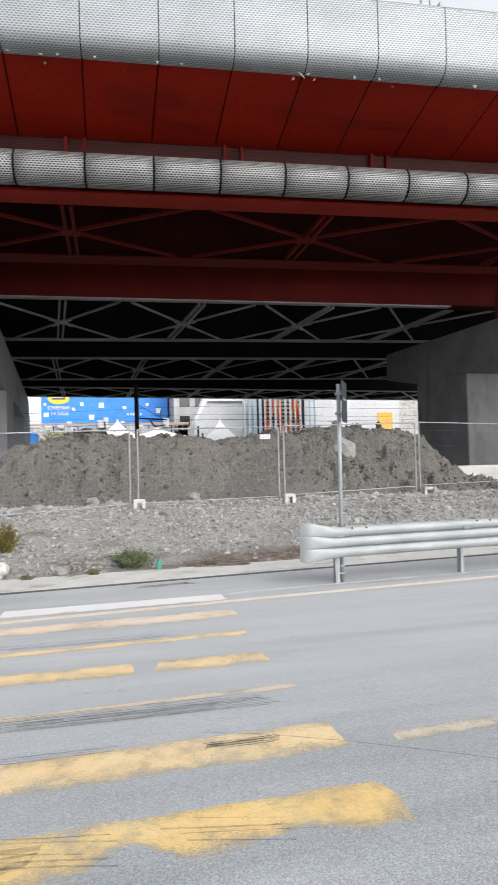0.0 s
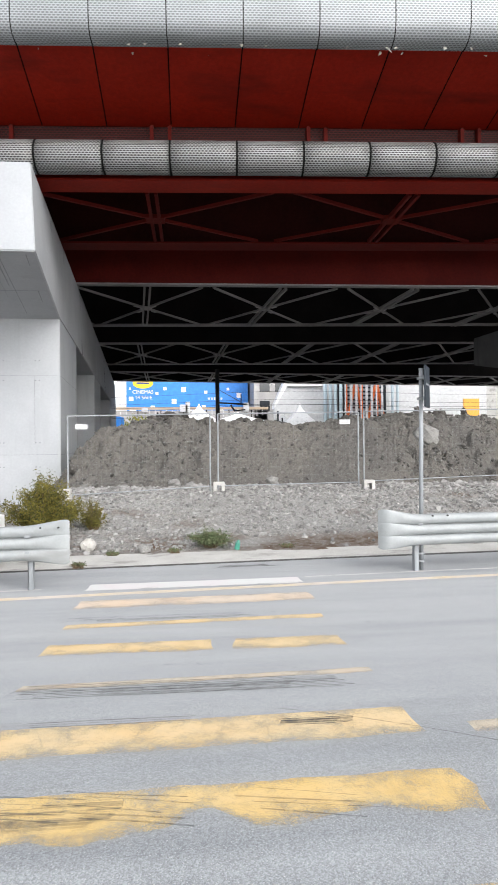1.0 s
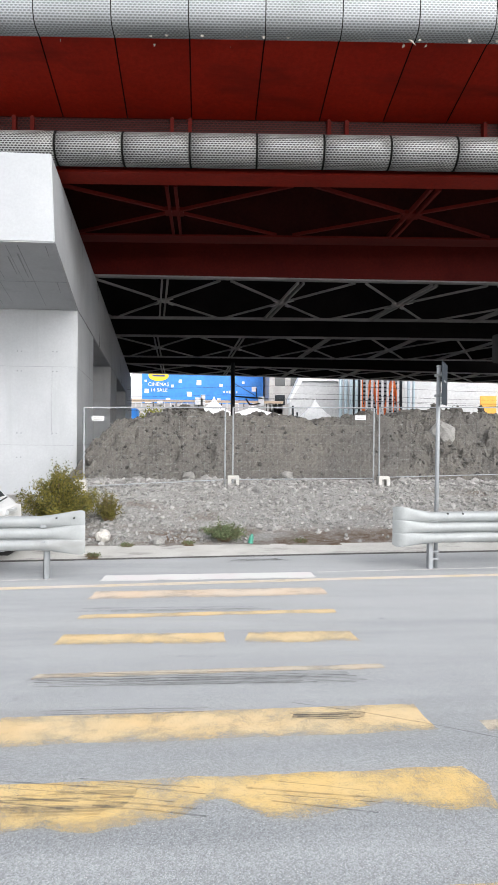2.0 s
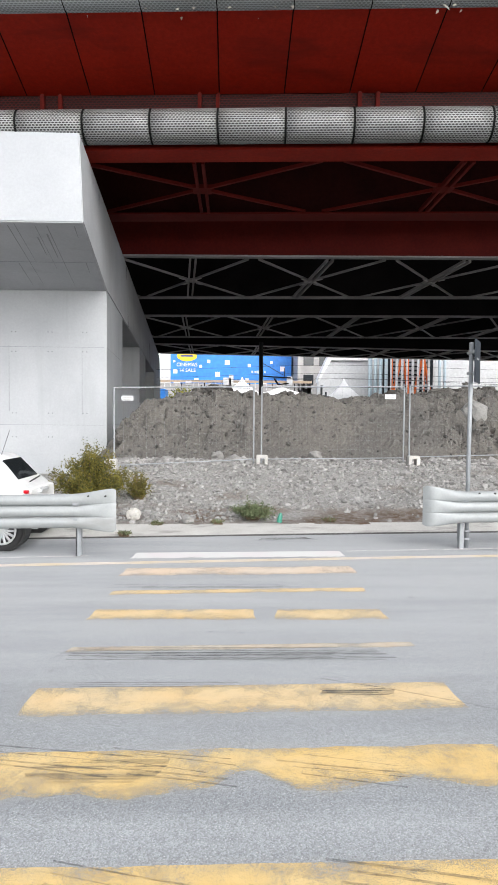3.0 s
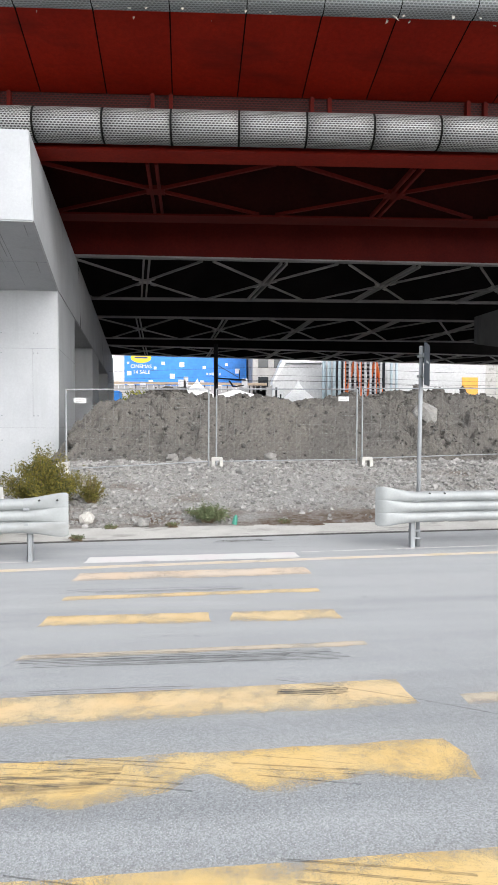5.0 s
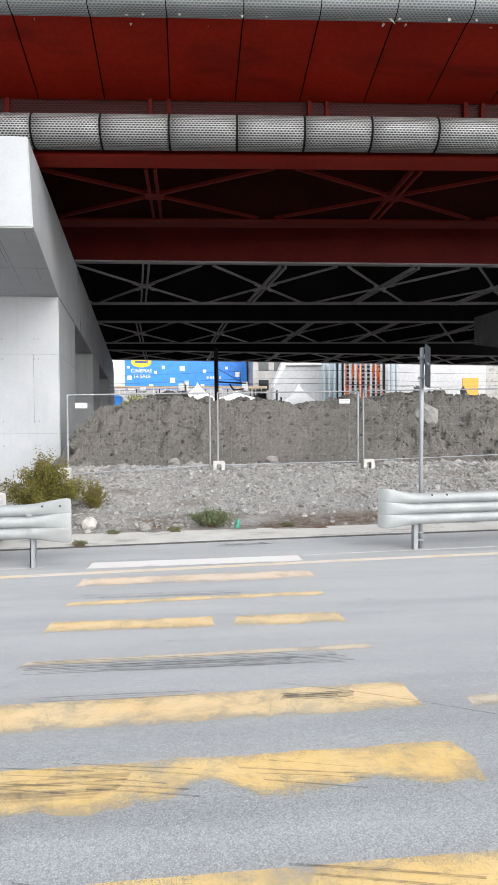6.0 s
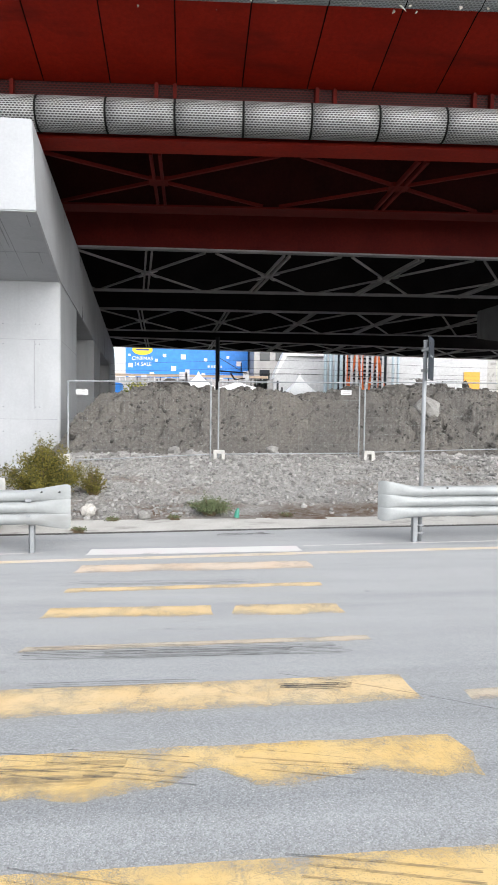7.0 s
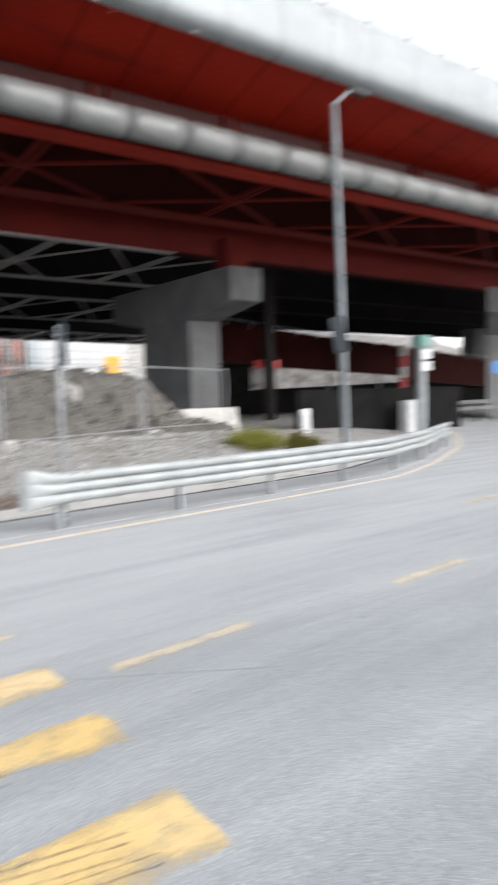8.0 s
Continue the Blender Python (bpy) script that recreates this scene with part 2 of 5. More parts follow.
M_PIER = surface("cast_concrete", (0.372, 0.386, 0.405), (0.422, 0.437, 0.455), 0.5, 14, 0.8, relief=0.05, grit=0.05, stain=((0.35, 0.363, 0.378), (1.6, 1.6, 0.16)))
# Grey concrete darkened below its own tone to hold the underpass shade.
M_PIER_DARK = surface("shaded_grey_concrete", (0.105, 0.106, 0.11), (0.15, 0.151, 0.155), 0.7, 18, 0.85, relief=0.2, grit=0.08, stain=((0.08, 0.08, 0.08), (1.5, 1.5, 0.2)))
M_MOTTLED = surface("mottled_concrete", (0.16, 0.15, 0.15), (0.42, 0.4, 0.4), 1.4, 6, 0.9, relief=0.3, grit=0.3, stain=((0.1, 0.08, 0.08), (0.8, 0.8, 1.5)))
M_DRAIN = plain("drain_dirt", (0.06, 0.058, 0.055), 0.95)
M_DRAIN_BAR = plain("rusted_grate", (0.12, 0.115, 0.11), 0.8)
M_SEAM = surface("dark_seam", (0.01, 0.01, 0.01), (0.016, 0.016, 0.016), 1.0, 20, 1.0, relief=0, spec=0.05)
M_TORN = plain("torn_film", (0.5, 0.46, 0.41), 0.8)
# Near-black colour standing in for deep shade in the underpass.
M_UNDERPASS_SHADE = surface("underpass_shade", (0.008, 0.008, 0.008), (0.014, 0.013, 0.013), 1.0, 20, 0.9, relief=0, spec=0.05)
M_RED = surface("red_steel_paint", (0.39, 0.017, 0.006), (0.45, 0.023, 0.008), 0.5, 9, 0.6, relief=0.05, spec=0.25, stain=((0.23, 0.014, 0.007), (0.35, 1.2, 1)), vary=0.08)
# Darker copies of the same red: girder shade is put into the paint.
M_RED_MID = surface("part_shaded_red_steel", (0.23, 0.013, 0.006), (0.28, 0.018, 0.008), 0.5, 9, 0.65, relief=0.05, spec=0.2, stain=((0.2, 0.015, 0.008), (0.35, 1.2, 1)))
M_RED_DARK = surface("shaded_red_steel", (0.1, 0.006, 0.004), (0.13, 0.009, 0.005), 0.5, 9, 0.75, relief=0.05, spec=0.2)
M_RED_DEEP_SHADE = surface("deep_shaded_red_steel", (0.03, 0.006, 0.005), (0.045, 0.008, 0.006), 0.5, 9, 0.8, relief=0.05, spec=0.1)
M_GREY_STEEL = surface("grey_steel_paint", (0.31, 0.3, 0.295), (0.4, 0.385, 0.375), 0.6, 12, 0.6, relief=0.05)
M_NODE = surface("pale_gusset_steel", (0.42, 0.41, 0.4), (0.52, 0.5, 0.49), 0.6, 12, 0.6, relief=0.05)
# Near-black steel; on overpass girders and the column, shade is in this colour.
M_BLACK_STEEL = surface("black_and_shaded_steel", (0.016, 0.014, 0.014), (0.024, 0.02, 0.02), 0.6, 12, 0.8, relief=0.05, spec=0.1)
# Deck colour kept near black to deepen the shade beneath.
M_DECK = surface("shaded_deck", (0.02, 0.02, 0.02), (0.035, 0.035, 0.035), 0.5, 10, 0.95, spec=0.1)
M_CLAD = mesh_metal("expanded_metal_cladding", (0.36, 0.38, 0.395), (0.17, 0.18, 0.185), (10.0, 18.0))
M_TUBE = mesh_metal("expanded_metal_sleeve", (0.35, 0.355, 0.355), (0.03, 0.03, 0.031), (10.5, 17.0), (0.43, 0.34))
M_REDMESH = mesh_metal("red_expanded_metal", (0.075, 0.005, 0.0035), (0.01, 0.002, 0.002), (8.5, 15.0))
M_GALV = surface("galvanised_steel", (0.235, 0.25, 0.255), (0.31, 0.325, 0.33), 1.6, 30, 0.55, 0.2, grit=0.05, relief=0.03, stain=((0.23, 0.235, 0.235), (0.7, 3, 3)))
M_GALV_DULL = surface("dull_galvanised_steel", (0.23, 0.245, 0.26), (0.31, 0.325, 0.34), 2.0, 30, 0.6, 0.2, grit=0.06, relief=0.03)
M_LAMP = surface("weathered_pole_steel", (0.16, 0.175, 0.19), (0.22, 0.235, 0.25), 2.0, 30, 0.6, 0.2, grit=0.06, relief=0.03)
M_SIGN_BACK = plain("sign_back", (0.022, 0.03, 0.04), 0.6, 0.0)
M_WHITE = plain("white_plastic", (0.78, 0.78, 0.77), 0.5)
M_CARPAINT = plain("white_car_paint", (0.82, 0.82, 0.82), 0.2)
M_GLASS = plain("dark_car_glass", (0.015, 0.018, 0.02), 0.06)
M_RUBBER = plain("tyre_rubber", (0.02, 0.02, 0.021), 0.8)
M_ALLOY = plain("alloy_rim", (0.66, 0.67, 0.68), 0.35, 0.4)
M_TAIL = plain("red_lamp", (0.5, 0.01, 0.02), 0.2)
M_BLACK = plain("black_plastic", (0.02, 0.02, 0.02), 0.6)
M_LEAF = isle_surface("dry_leaf", (0.035, 0.043, 0.006), (0.2, 0.165, 0.022))
M_GRASS = isle_surface("grass", (0.05, 0.078, 0.03), (0.15, 0.175, 0.085))
M_BUSH = isle_surface("yellow_leaf", (0.09, 0.11, 0.012), (0.27, 0.25, 0.035))
M_TWIG = plain("twig_bark", (0.14, 0.1, 0.06), 0.9)
M_BLUE = surface("blue_cladding", (0.02, 0.19, 0.6), (0.03, 0.22, 0.66), 0.1, 1.0, 0.5, relief=0)
M_LOGO = plain("yellow_sign", (0.8, 0.55, 0.02), 0.5)
M_LOGO_BAR = plain("navy_sign", (0.02, 0.05, 0.25), 0.5)
M_FACADE = surface("white_facade", (0.5, 0.505, 0.515), (0.56, 0.565, 0.575), 0.2, 3, 0.8, relief=0.05)
M_ORANGE = plain("orange_paint", (0.75, 0.16, 0.03), 0.5)
M_AMBER = plain("amber_board", (0.85, 0.42, 0.06), 0.5)
M_CANVAS = plain("white_canvas", (0.85, 0.85, 0.85), 0.8)
M_GREEN = plain("green_plastic", (0.04, 0.22, 0.16), 0.4)
M_DARKWIN = plain("dark_window", (0.03, 0.035, 0.04), 0.15)
M_TAN = plain("tan_wall", (0.42, 0.33, 0.24), 0.8)
M_TEAL = plain("teal_paint", (0.1, 0.22, 0.2), 0.6)
# Post bands dimmed: the shade under the overpass is in their colours.
M_POLE_RED = plain("shaded_red_band", (0.3, 0.035, 0.04), 0.6)
M_POLE_WHITE = plain("shaded_white_band", (0.33, 0.31, 0.31), 0.6)
M_REDSTRIPE = plain("red_stripe", (0.6, 0.05, 0.05), 0.5)
M_PALEBLUE = plain("pale_blue_tube", (0.5, 0.6, 0.66), 0.4, 0.3)
M_WIRE = plain("cable_black", (0.02, 0.02, 0.022), 0.6)


# ---- builders ----
def thing(name, label, category, base=(0, 0, 0), group="", kind=""):
    ob = new(name)
    ob.empty_display_size = 0.1
    ob.matrix_basis = Matrix.Translation(base)
    return tagged(ob, label, category, group, kind)


def part(name, bm, material, parent=None, label="", smooth=False):
    """Links a bmesh, made in the world's own coordinates, as one mesh under a thing or a part."""
    me = bpy.data.meshes.new(name)
    bm.to_mesh(me)
    bm.free()
    for p in me.polygons:
        p.use_smooth = smooth and len(p.vertices) <= 4
    me.materials.append(material)
    ob = new(name, me)
    if parent:
        ob.parent = parent
        if parent.type == "EMPTY":
            ob.matrix_parent_inverse = parent.matrix_basis.inverted()
    if label:
        ob["label"] = label
    return ob


def box(bm, x0, x1, y0, y1, z0, z1, bevel=0.0, turn=None):
    r = bmesh.ops.create_cube(bm, size=1.0)
    m = Matrix.Translation(((x0 + x1) / 2, (y0 + y1) / 2, (z0 + z1) / 2)) @ Matrix.Diagonal((x1 - x0, y1 - y0, z1 - z0, 1))
    bmesh.ops.transform(bm, matrix=(turn @ m) if turn else m, verts=r["verts"])
    if bevel:
        es = {e for v in r["verts"] for e in v.link_edges}
        bmesh.ops.bevel(bm, geom=list(es), offset=bevel, segments=2, affect="EDGES")
    return bm


def boxed(*a, **k):
    return box(bmesh.new(), *a, **k)


def rod(bm, a, b, r, n=8, r2=None):
    a, b = Vector(a), Vector(b)
    d = b - a
    m = Matrix.Translation((a + b) / 2) @ d.to_track_quat("Z", "Y").to_matrix().to_4x4()
    bmesh.ops.create_cone(bm, cap_ends=True, segments=n, radius1=r, radius2=r if r2 is None else r2, depth=d.length, matrix=m)
    return bm


def rodded(*a, **k):
    return rod(bmesh.new(), *a, **k)


def sweep(bm, pts, profile, closed=True, uv=False):
    """Draws a profile of (offset to the left of the way, height) along a path of (x, y, z)."""
    pts = [Vector(p) for p in pts]
    layer = bm.loops.layers.uv.new("UVMap") if uv else None
    rings, run, along = [], [], 0.0
    for i, p in enumerate(pts):
        d = (pts[min(i + 1, len(pts) - 1)] - pts[max(i - 1, 0)]).to_2d().normalized()
        nrm = Vector((-d.y, d.x, 0))
        if i:
            along += (p - pts[i - 1]).length
        run.append(along)
        rings.append([bm.verts.new(p + nrm * a + Vector((0, 0, z))) for a, z in profile])
    k = len(profile)
    girth = [0.0]
    for i in range(k):
        a, b = profile[i], profile[(i + 1) % k]
        girth.append(girth[-1] + math.hypot(b[0] - a[0], b[1] - a[1]))
    for i in range(len(rings) - 1):
        for j in range(k if closed else k - 1):
            j2 = (j + 1) % k
            f = bm.faces.new((rings[i][j], rings[i + 1][j], rings[i + 1][j2], rings[i][j2]))
            if uv:
                for loop, q in zip(f.loops, ((run[i], girth[j]), (run[i + 1], girth[j]), (run[i + 1], girth[j + 1]), (run[i], girth[j + 1]))):
                    loop[layer].uv = q
    if closed:
        bm.faces.new(rings[0])
        bm.faces.new(rings[-1][::-1])
    bmesh.ops.recalc_face_normals(bm, faces=bm.faces)
    return bm


def swept(*a, **k):
    return sweep(bmesh.new(), *a, **k)


def prism(pts, direction):
    """A polygon of (x, y, z) carried along a direction."""
    bm = bmesh.new()
    a = [bm.verts.new(p) for p in pts]
    b = [bm.verts.new(Vector(p) + Vector(direction)) for p in pts]
    bm.faces.new(a)
    bm.faces.new(b[::-1])
    for i in range(len(a)):
        bm.faces.new((a[i], b[i], b[(i + 1) % len(a)], a[(i + 1) % len(a)]))
    bmesh.ops.recalc_face_normals(bm, faces=bm.faces)
    return bm


def pebbles(places, material, name, label, category, flat=(0.45, 0.85), out=0.1):
    """Many jagged stones in one mesh: places of (x, y, z, size)."""
    rng = np.random.default_rng(len(places))
    seed = bmesh.new()
    bmesh.ops.create_icosphere(seed, subdivisions=1, radius=1.0)
    v0 = np.array([v.co[:] for v in seed.verts])
    f0 = np.array([[v.index for v in f.verts] for f in seed.faces])
    seed.free()
    vs, fs = [], []
    for n, (x, y, z, s) in enumerate(places):
        q = v0 * rng.uniform(0.5, 1.3, (len(v0), 1)) * rng.uniform((0.7, 0.7, flat[0]), (1.3, 1.3, flat[1]))
        a = rng.uniform(0, 6.28)
        c, si = math.cos(a), math.sin(a)
        q = q @ np.array([[c, si, 0], [-si, c, 0], [0, 0, 1]])
        vs.append(q * s + (x, y, z + out * s))
        fs.append(f0 + n * len(v0))
    me = bpy.data.meshes.new(name)
    me.from_pydata(np.concatenate(vs).tolist(), [], np.concatenate(fs).tolist())
    me.materials.append(material)
    ob = new(name, me)
    return tagged(ob, label, category, kind="stuff")


def mix1(a, b, t):
    return a + (b - a) * max(0.0, min(1.0, t))


def smooth01(t):
    t = max(0.0, min(1.0, t))
    return t * t * (3 - 2 * t)


# ---- ground and road ----
LINE_X = [-60, -3, 2.3, 4.3, 8.4, 12, 15, 19.6, 25, 40]
LINE_Y = [3.8, 8.97, 9.47, 9.63, 9.93, 10.35, 11.55, 14.0, 17.8, 32]


def edge_y(x):
    """The white line along the far side of the road."""
    return float(np.interp(x, LINE_X, LINE_Y))


def kerb_y(x):
    return edge_y(x) + 1.5


def strip_y(x):
    return kerb_y(x) + mix1(0.75, 0.55, (x + 2) / 6)


def ground_z(x, y):
    """The bank behind the kerb rises to a shelf of rubble."""
    s = strip_y(x)
    if y <= s:
        return -0.06
    z = 0.06 + (0.86 - 0.06) * smooth01((y - s) / (15.8 - 11.8)) if x < 12 else 0.06 + 0.45 * smooth01((y - s) / 5)
    z = mix1(0.12, z, (x + 4.6) / 1.6)
    if y < 40:
        z += 0.05 * noise.noise((x * 0.9, y * 0.9, 0)) + 0.025 * noise.noise((x * 3.1, y * 3.1, 4))
    return z


xs = np.concatenate([[-2500, -600, -150, -60, -30, -14], np.arange(-9, 18.01, 0.22), [20, 23, 27, 32, 40, 60, 150, 600, 2500]])
ys = np.concatenate([[-2500, -400, -60, -12, 0, 6], np.arange(9, 19.01, 0.2), np.arange(20, 32, 2), [36, 42, 50, 65, 90, 150, 500, 2500]])
gv = [(x, y, ground_z(x, y)) for y in ys for x in xs]
gf = [(j * len(xs) + i, j * len(xs) + i + 1, (j + 1) * len(xs) + i + 1, (j + 1) * len(xs) + i) for j in range(len(ys) - 1) for i in range(len(xs) - 1)]
me = bpy.data.meshes.new("ground")
me.from_pydata(gv, [], gf)
me.materials.append(M_SOIL)
for p in me.polygons:
    p.use_smooth = True
tagged(new("ground", me), "grey rubble and earth bank rising behind the kerb", "ground", kind="structure")

rx = [-60, -30, -15, -8, -5, -3, -1, 1, 3, 5, 8, 10, 12, 13, 14, 15, 17, 20, 25, 32, 40]
bm = bmesh.new()
front = [bm.verts.new((x, -14, 0)) for x in rx]
back = [bm.verts.new((x, kerb_y(x) - 0.1, 0)) for x in rx]
for i in range(len(rx) - 1):
    bm.faces.new((front[i], front[i + 1], back[i + 1], back[i]))
low = [bm.verts.new((x, kerb_y(x) - 0.1, -0.05)) for x in rx]
for i in range(len(rx) - 1):
    bm.faces.new((back[i], back[i + 1], low[i + 1], low[i]))
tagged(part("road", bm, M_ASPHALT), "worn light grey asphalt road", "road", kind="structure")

kx = [x for x in np.arange(-14, 32.1, 1.0)]
bm = bmesh.new()
ring = []
for x in kx:
    a, b = kerb_y(x), strip_y(x)
    ring.append([bm.verts.new((x, q, z)) for q, z in ((a, -0.05), (a, 0.008), (a + 0.02, 0.014), (b + 0.15, 0.06), (b + 0.15, -0.05))])
for i in range(len(ring) - 1):
    for j in range(4):
        bm.faces.new((ring[i][j], ring[i + 1][j], ring[i + 1][j + 1], ring[i][j + 1]))
bmesh.ops.recalc_face_normals(bm, faces=bm.faces)
kerb = tagged(part("kerb", bm, M_KERB), "pale concrete kerb strip with dirt along it", "kerb", kind="structure")
drain = thing("drain_channel", "dark slotted drain channel along the kerb", "drain", (0, kerb_y(0) - 0.05, 0), kind="structure")
part("slot", swept([(x, kerb_y(x) - 0.05, 0) for x in kx], [(-0.07, -0.04), (0.05, -0.04), (0.05, 0.005), (-0.07, 0.005)]), M_DRAIN, drain)
for k in range(110):
    x = -2.2 + 0.09 * k
    part("grate_bar", boxed(x, x + 0.035, kerb_y(x) - 0.115, kerb_y(x) - 0.005, 0.004, 0.009), M_DRAIN_BAR, drain)


def marking(name, outline, material, label, z=0.003, seg=26, ragged=0.03, worn=None):
    """A painted patch with uneven edges. outline: near left, near right, far right, far left."""
    bm = bmesh.new()
    layer = bm.loops.layers.uv.new("UVMap")
    nl, nr, fr, fl = [Vector((*p, 0)) for p in outline]
    rows = 4
    grid = []
    for j in range(rows + 1):
        row = []
        for i in range(seg + 1):
            u, v = i / seg, j / rows
            p = nl.lerp(nr, u).lerp(fl.lerp(fr, u), v)
            w = ragged * noise.noise((p.x * 2.7, p.y * 5.3, 1.7))
            w2 = ragged * 0.6 * noise.noise((p.x * 9.0, p.y * 9.0, 5.1))
            q = Vector((p.x + (w if i in (0, seg) else 0), p.y + (w + w2 if j == 0 else 0.3 * (w + w2) if j == rows else 0), z))
            if worn:
                q.y += worn(p.x) * (1 - v)
            row.append(bm.verts.new(q))
        grid.append(row)
    for j in range(rows):
        for i in range(seg):
            f = bm.faces.new((grid[j][i], grid[j][i + 1], grid[j + 1][i + 1], grid[j + 1][i]))
            for loop, jj in zip(f.loops, (j, j, j + 1, j + 1)):
                loop[layer].uv = (0, (0.1, 0.75, 1.0, 0.95, 0.45)[jj])
    return tagged(part(name, bm, material), label, "road marking", kind="structure")


def bar(y0, y1, x0=-1.385, x1=1.7, mat=None, label="worn yellow crossing stripe painted on asphalt", tilt=0.045, **k):
    s = [(x, y + tilt * (x - 0.16)) for x, y in ((x0, y0), (x1, y0), (x1 - 0.02, y1), (x0 + 0.03, y1))]
    ob = marking("crossing_stripe", s, mat or M_YELLOW, label, **k)
    ob["group"] = "crossing stripes"
    return ob


def bite(x):
    return 0.24 * math.exp(-((x - 0.16) / 0.17) ** 2) + 0.09 * math.exp(-((x - 0.95) / 0.28) ** 2) + 0.06 * math.exp(-((x - 1.6) / 0.12) ** 2)


bar(2.2, 2.73, -1.5, 1.69, tilt=0.012)
bar(3.26, 3.715, -1.42, 1.71, worn=bite, tilt=0.022, ragged=0.06, seg=60)
bar(4.18, 4.625, -1.38, 1.69, M_YELLOW_MID, tilt=0.028)
bar(5.35, 5.47, -1.34, 1.67, M_DASH, "thin faded yellow crossing stripe", tilt=0.036)
bar(6.16, 6.5, -1.38, 0.3, M_YELLOW_MID, label="short worn yellow crossing stripe", tilt=0.0)
bar(6.16, 6.5, 0.5, 1.63, M_YELLOW_MID, label="short worn yellow crossing stripe", tilt=0.0)
bar(7.12, 7.29, -1.31, 1.63, M_YELLOW_MID, label="thin worn yellow crossing stripe")
bar(7.97, 8.38, -1.36, 1.68, M_YELLOW_PALE, "faded yellow crossing stripe")
bar(8.97, 9.36, -1.38, 1.71, M_WHITE_PAINT, "white crossing stripe beside the road edge")


def line_along(name, off, width, x0, x1, mat, label):
    pts = [(x, edge_y(x) + off, 0) for x in np.arange(x0, x1 + 0.01, 0.6)]
    return tagged(part(name, swept(pts, [(-width / 2, 0.004), (width / 2, 0.004)], closed=False), mat), label, "road marking", kind="structure")


line_along("edge_line", -0.5, 0.15, -20, 30, M_EDGE, "pale orange edge line along the road")
line_along("white_line", 0.0, 0.06, -20, -1.45, M_WHITE_PAINT, "thin white line along the barrier foot")
line_along("white_line", 0.0, 0.06, 1.8, 30, M_WHITE_PAINT, "thin white line along the barrier foot")
for x0, x1, y0, y1 in ((2.05, 3.4, 4.28, 4.37), (5.27, 6.6, 4.3, 4.38), (9.95, 11.3, 6.62, 6.72)):
    marking("lane_dash", [(x0, y0 - 0.085), (x1, y1 - 0.085), (x1, y1 + 0.085), (x0, y0 + 0.085)], M_DASH, "faded yellow lane dash", seg=8, ragged=0.012)["group"] = "lane dashes"
M_STAIN = worn_paint("damp_stain", (0.1, 0.1, 0.1), (0.12, 0.12, 0.12), 1.3, 0.0)
marking("damp_stain", [(0.4, 10.2), (1.5, 10.3), (1.3, 10.56), (0.55, 10.46)], M_STAIN, "dark damp stain along the gutter", ragged=0.2)
bm = bmesh.new()
sweep(bm, [(0.75, 4.72, 0), (1.2, 4.55, 0), (1.7, 4.3, 0), (2.3, 3.95, 0), (3.0, 3.5, 0)], [(-0.006, 0.009), (0.006, 0.009)], closed=False)
tagged(part("tyre_mark", bm, M_TYRE_MARK), "thin dark curved tyre mark on the road", "tyre mark", kind="structure")
for cx, cy, n, ln, sl in ((0.95, 4.5, 4, 0.4, 0.0), (-0.3, 3.55, 5, 0.6, -0.22), (-0.95, 3.62, 4, 0.7, -0.2), (-0.3, 2.5, 6, 0.9, -0.25), (0.9, 2.55, 5, 0.8, -0.22), (0.75, 3.5, 4, 0.7, -0.2), (-0.1, 5.26, 9, 2.2, 0.0), (0.4, 5.2, 6, 2.0, 0.0), (-0.3, 7.42, 6, 2.0, 0.0), (-0.5, 4.64, 3, 1.2, 0.0)):
    bm = bmesh.new()
    for i in range(n):
        o = (i - n / 2) * 0.032 if sl == 0 else (i - n / 2) * 0.07
        a = cx - ln / 2 + random.uniform(-0.1, 0.1)
        b = cx + ln / 2 + random.uniform(-0.1, 0.1)
        w = random.uniform(0.002, 0.009)
        sweep(bm, [(a, cy + o - sl * ln / 2, 0), ((a + b) / 2, cy + o + random.uniform(-0.01, 0.01), 0), (b, cy + o + sl * ln / 2, 0)], [(-w, 0.01), (w, 0.01)], closed=False)
    tagged(part("tyre_mark", bm, M_TYRE_DARK if ln < 0.55 else M_TYRE_MARK), "dark tyre streaks across a crossing stripe", "tyre mark", kind="structure")

def scuffed(name, cover, fine):
    """Rubber rubbed across the paint, with pale scratches left between the marks."""
    m, nt, bs = nodes_of(name)
    bs.inputs["Base Color"].default_value = (0.12, 0.118, 0.116, 1)
    bs.inputs["Roughness"].default_value = 0.85
    lines = noise_ramp(nt, coords(nt, scale=(0.5, fine, 1)), 1.0, 0.4, 0.52, 2.0)
    wear = noise_ramp(nt, coords(nt, scale=(3.0, 5.0, 1)), 1.6, 0.32, 0.6, 8.0, 0.75)
    edge = nt.nodes.new("ShaderNodeSeparateXYZ")
    nt.links.new(coords(nt, "UV"), edge.inputs[0])
    nt.links.new(calc(nt, "MULTIPLY", calc(nt, "MULTIPLY", lines, wear), calc(nt, "MULTIPLY", edge.outputs[1], cover)), bs.inputs["Alpha"])
    return m


M_SCUFF = scuffed("rubbed_tyre_scuff", 0.75, 55.0)
M_SMEAR = scuffed("thin_rubber_smear", 0.28, 45.0)
marking("tyre_scuff", [(-1.08, 3.36), (-0.42, 3.36), (-0.36, 3.58), (-0.98, 3.58)], M_SCUFF, "dark rubbed tyre scuff on a crossing stripe", z=0.011, ragged=0.16)
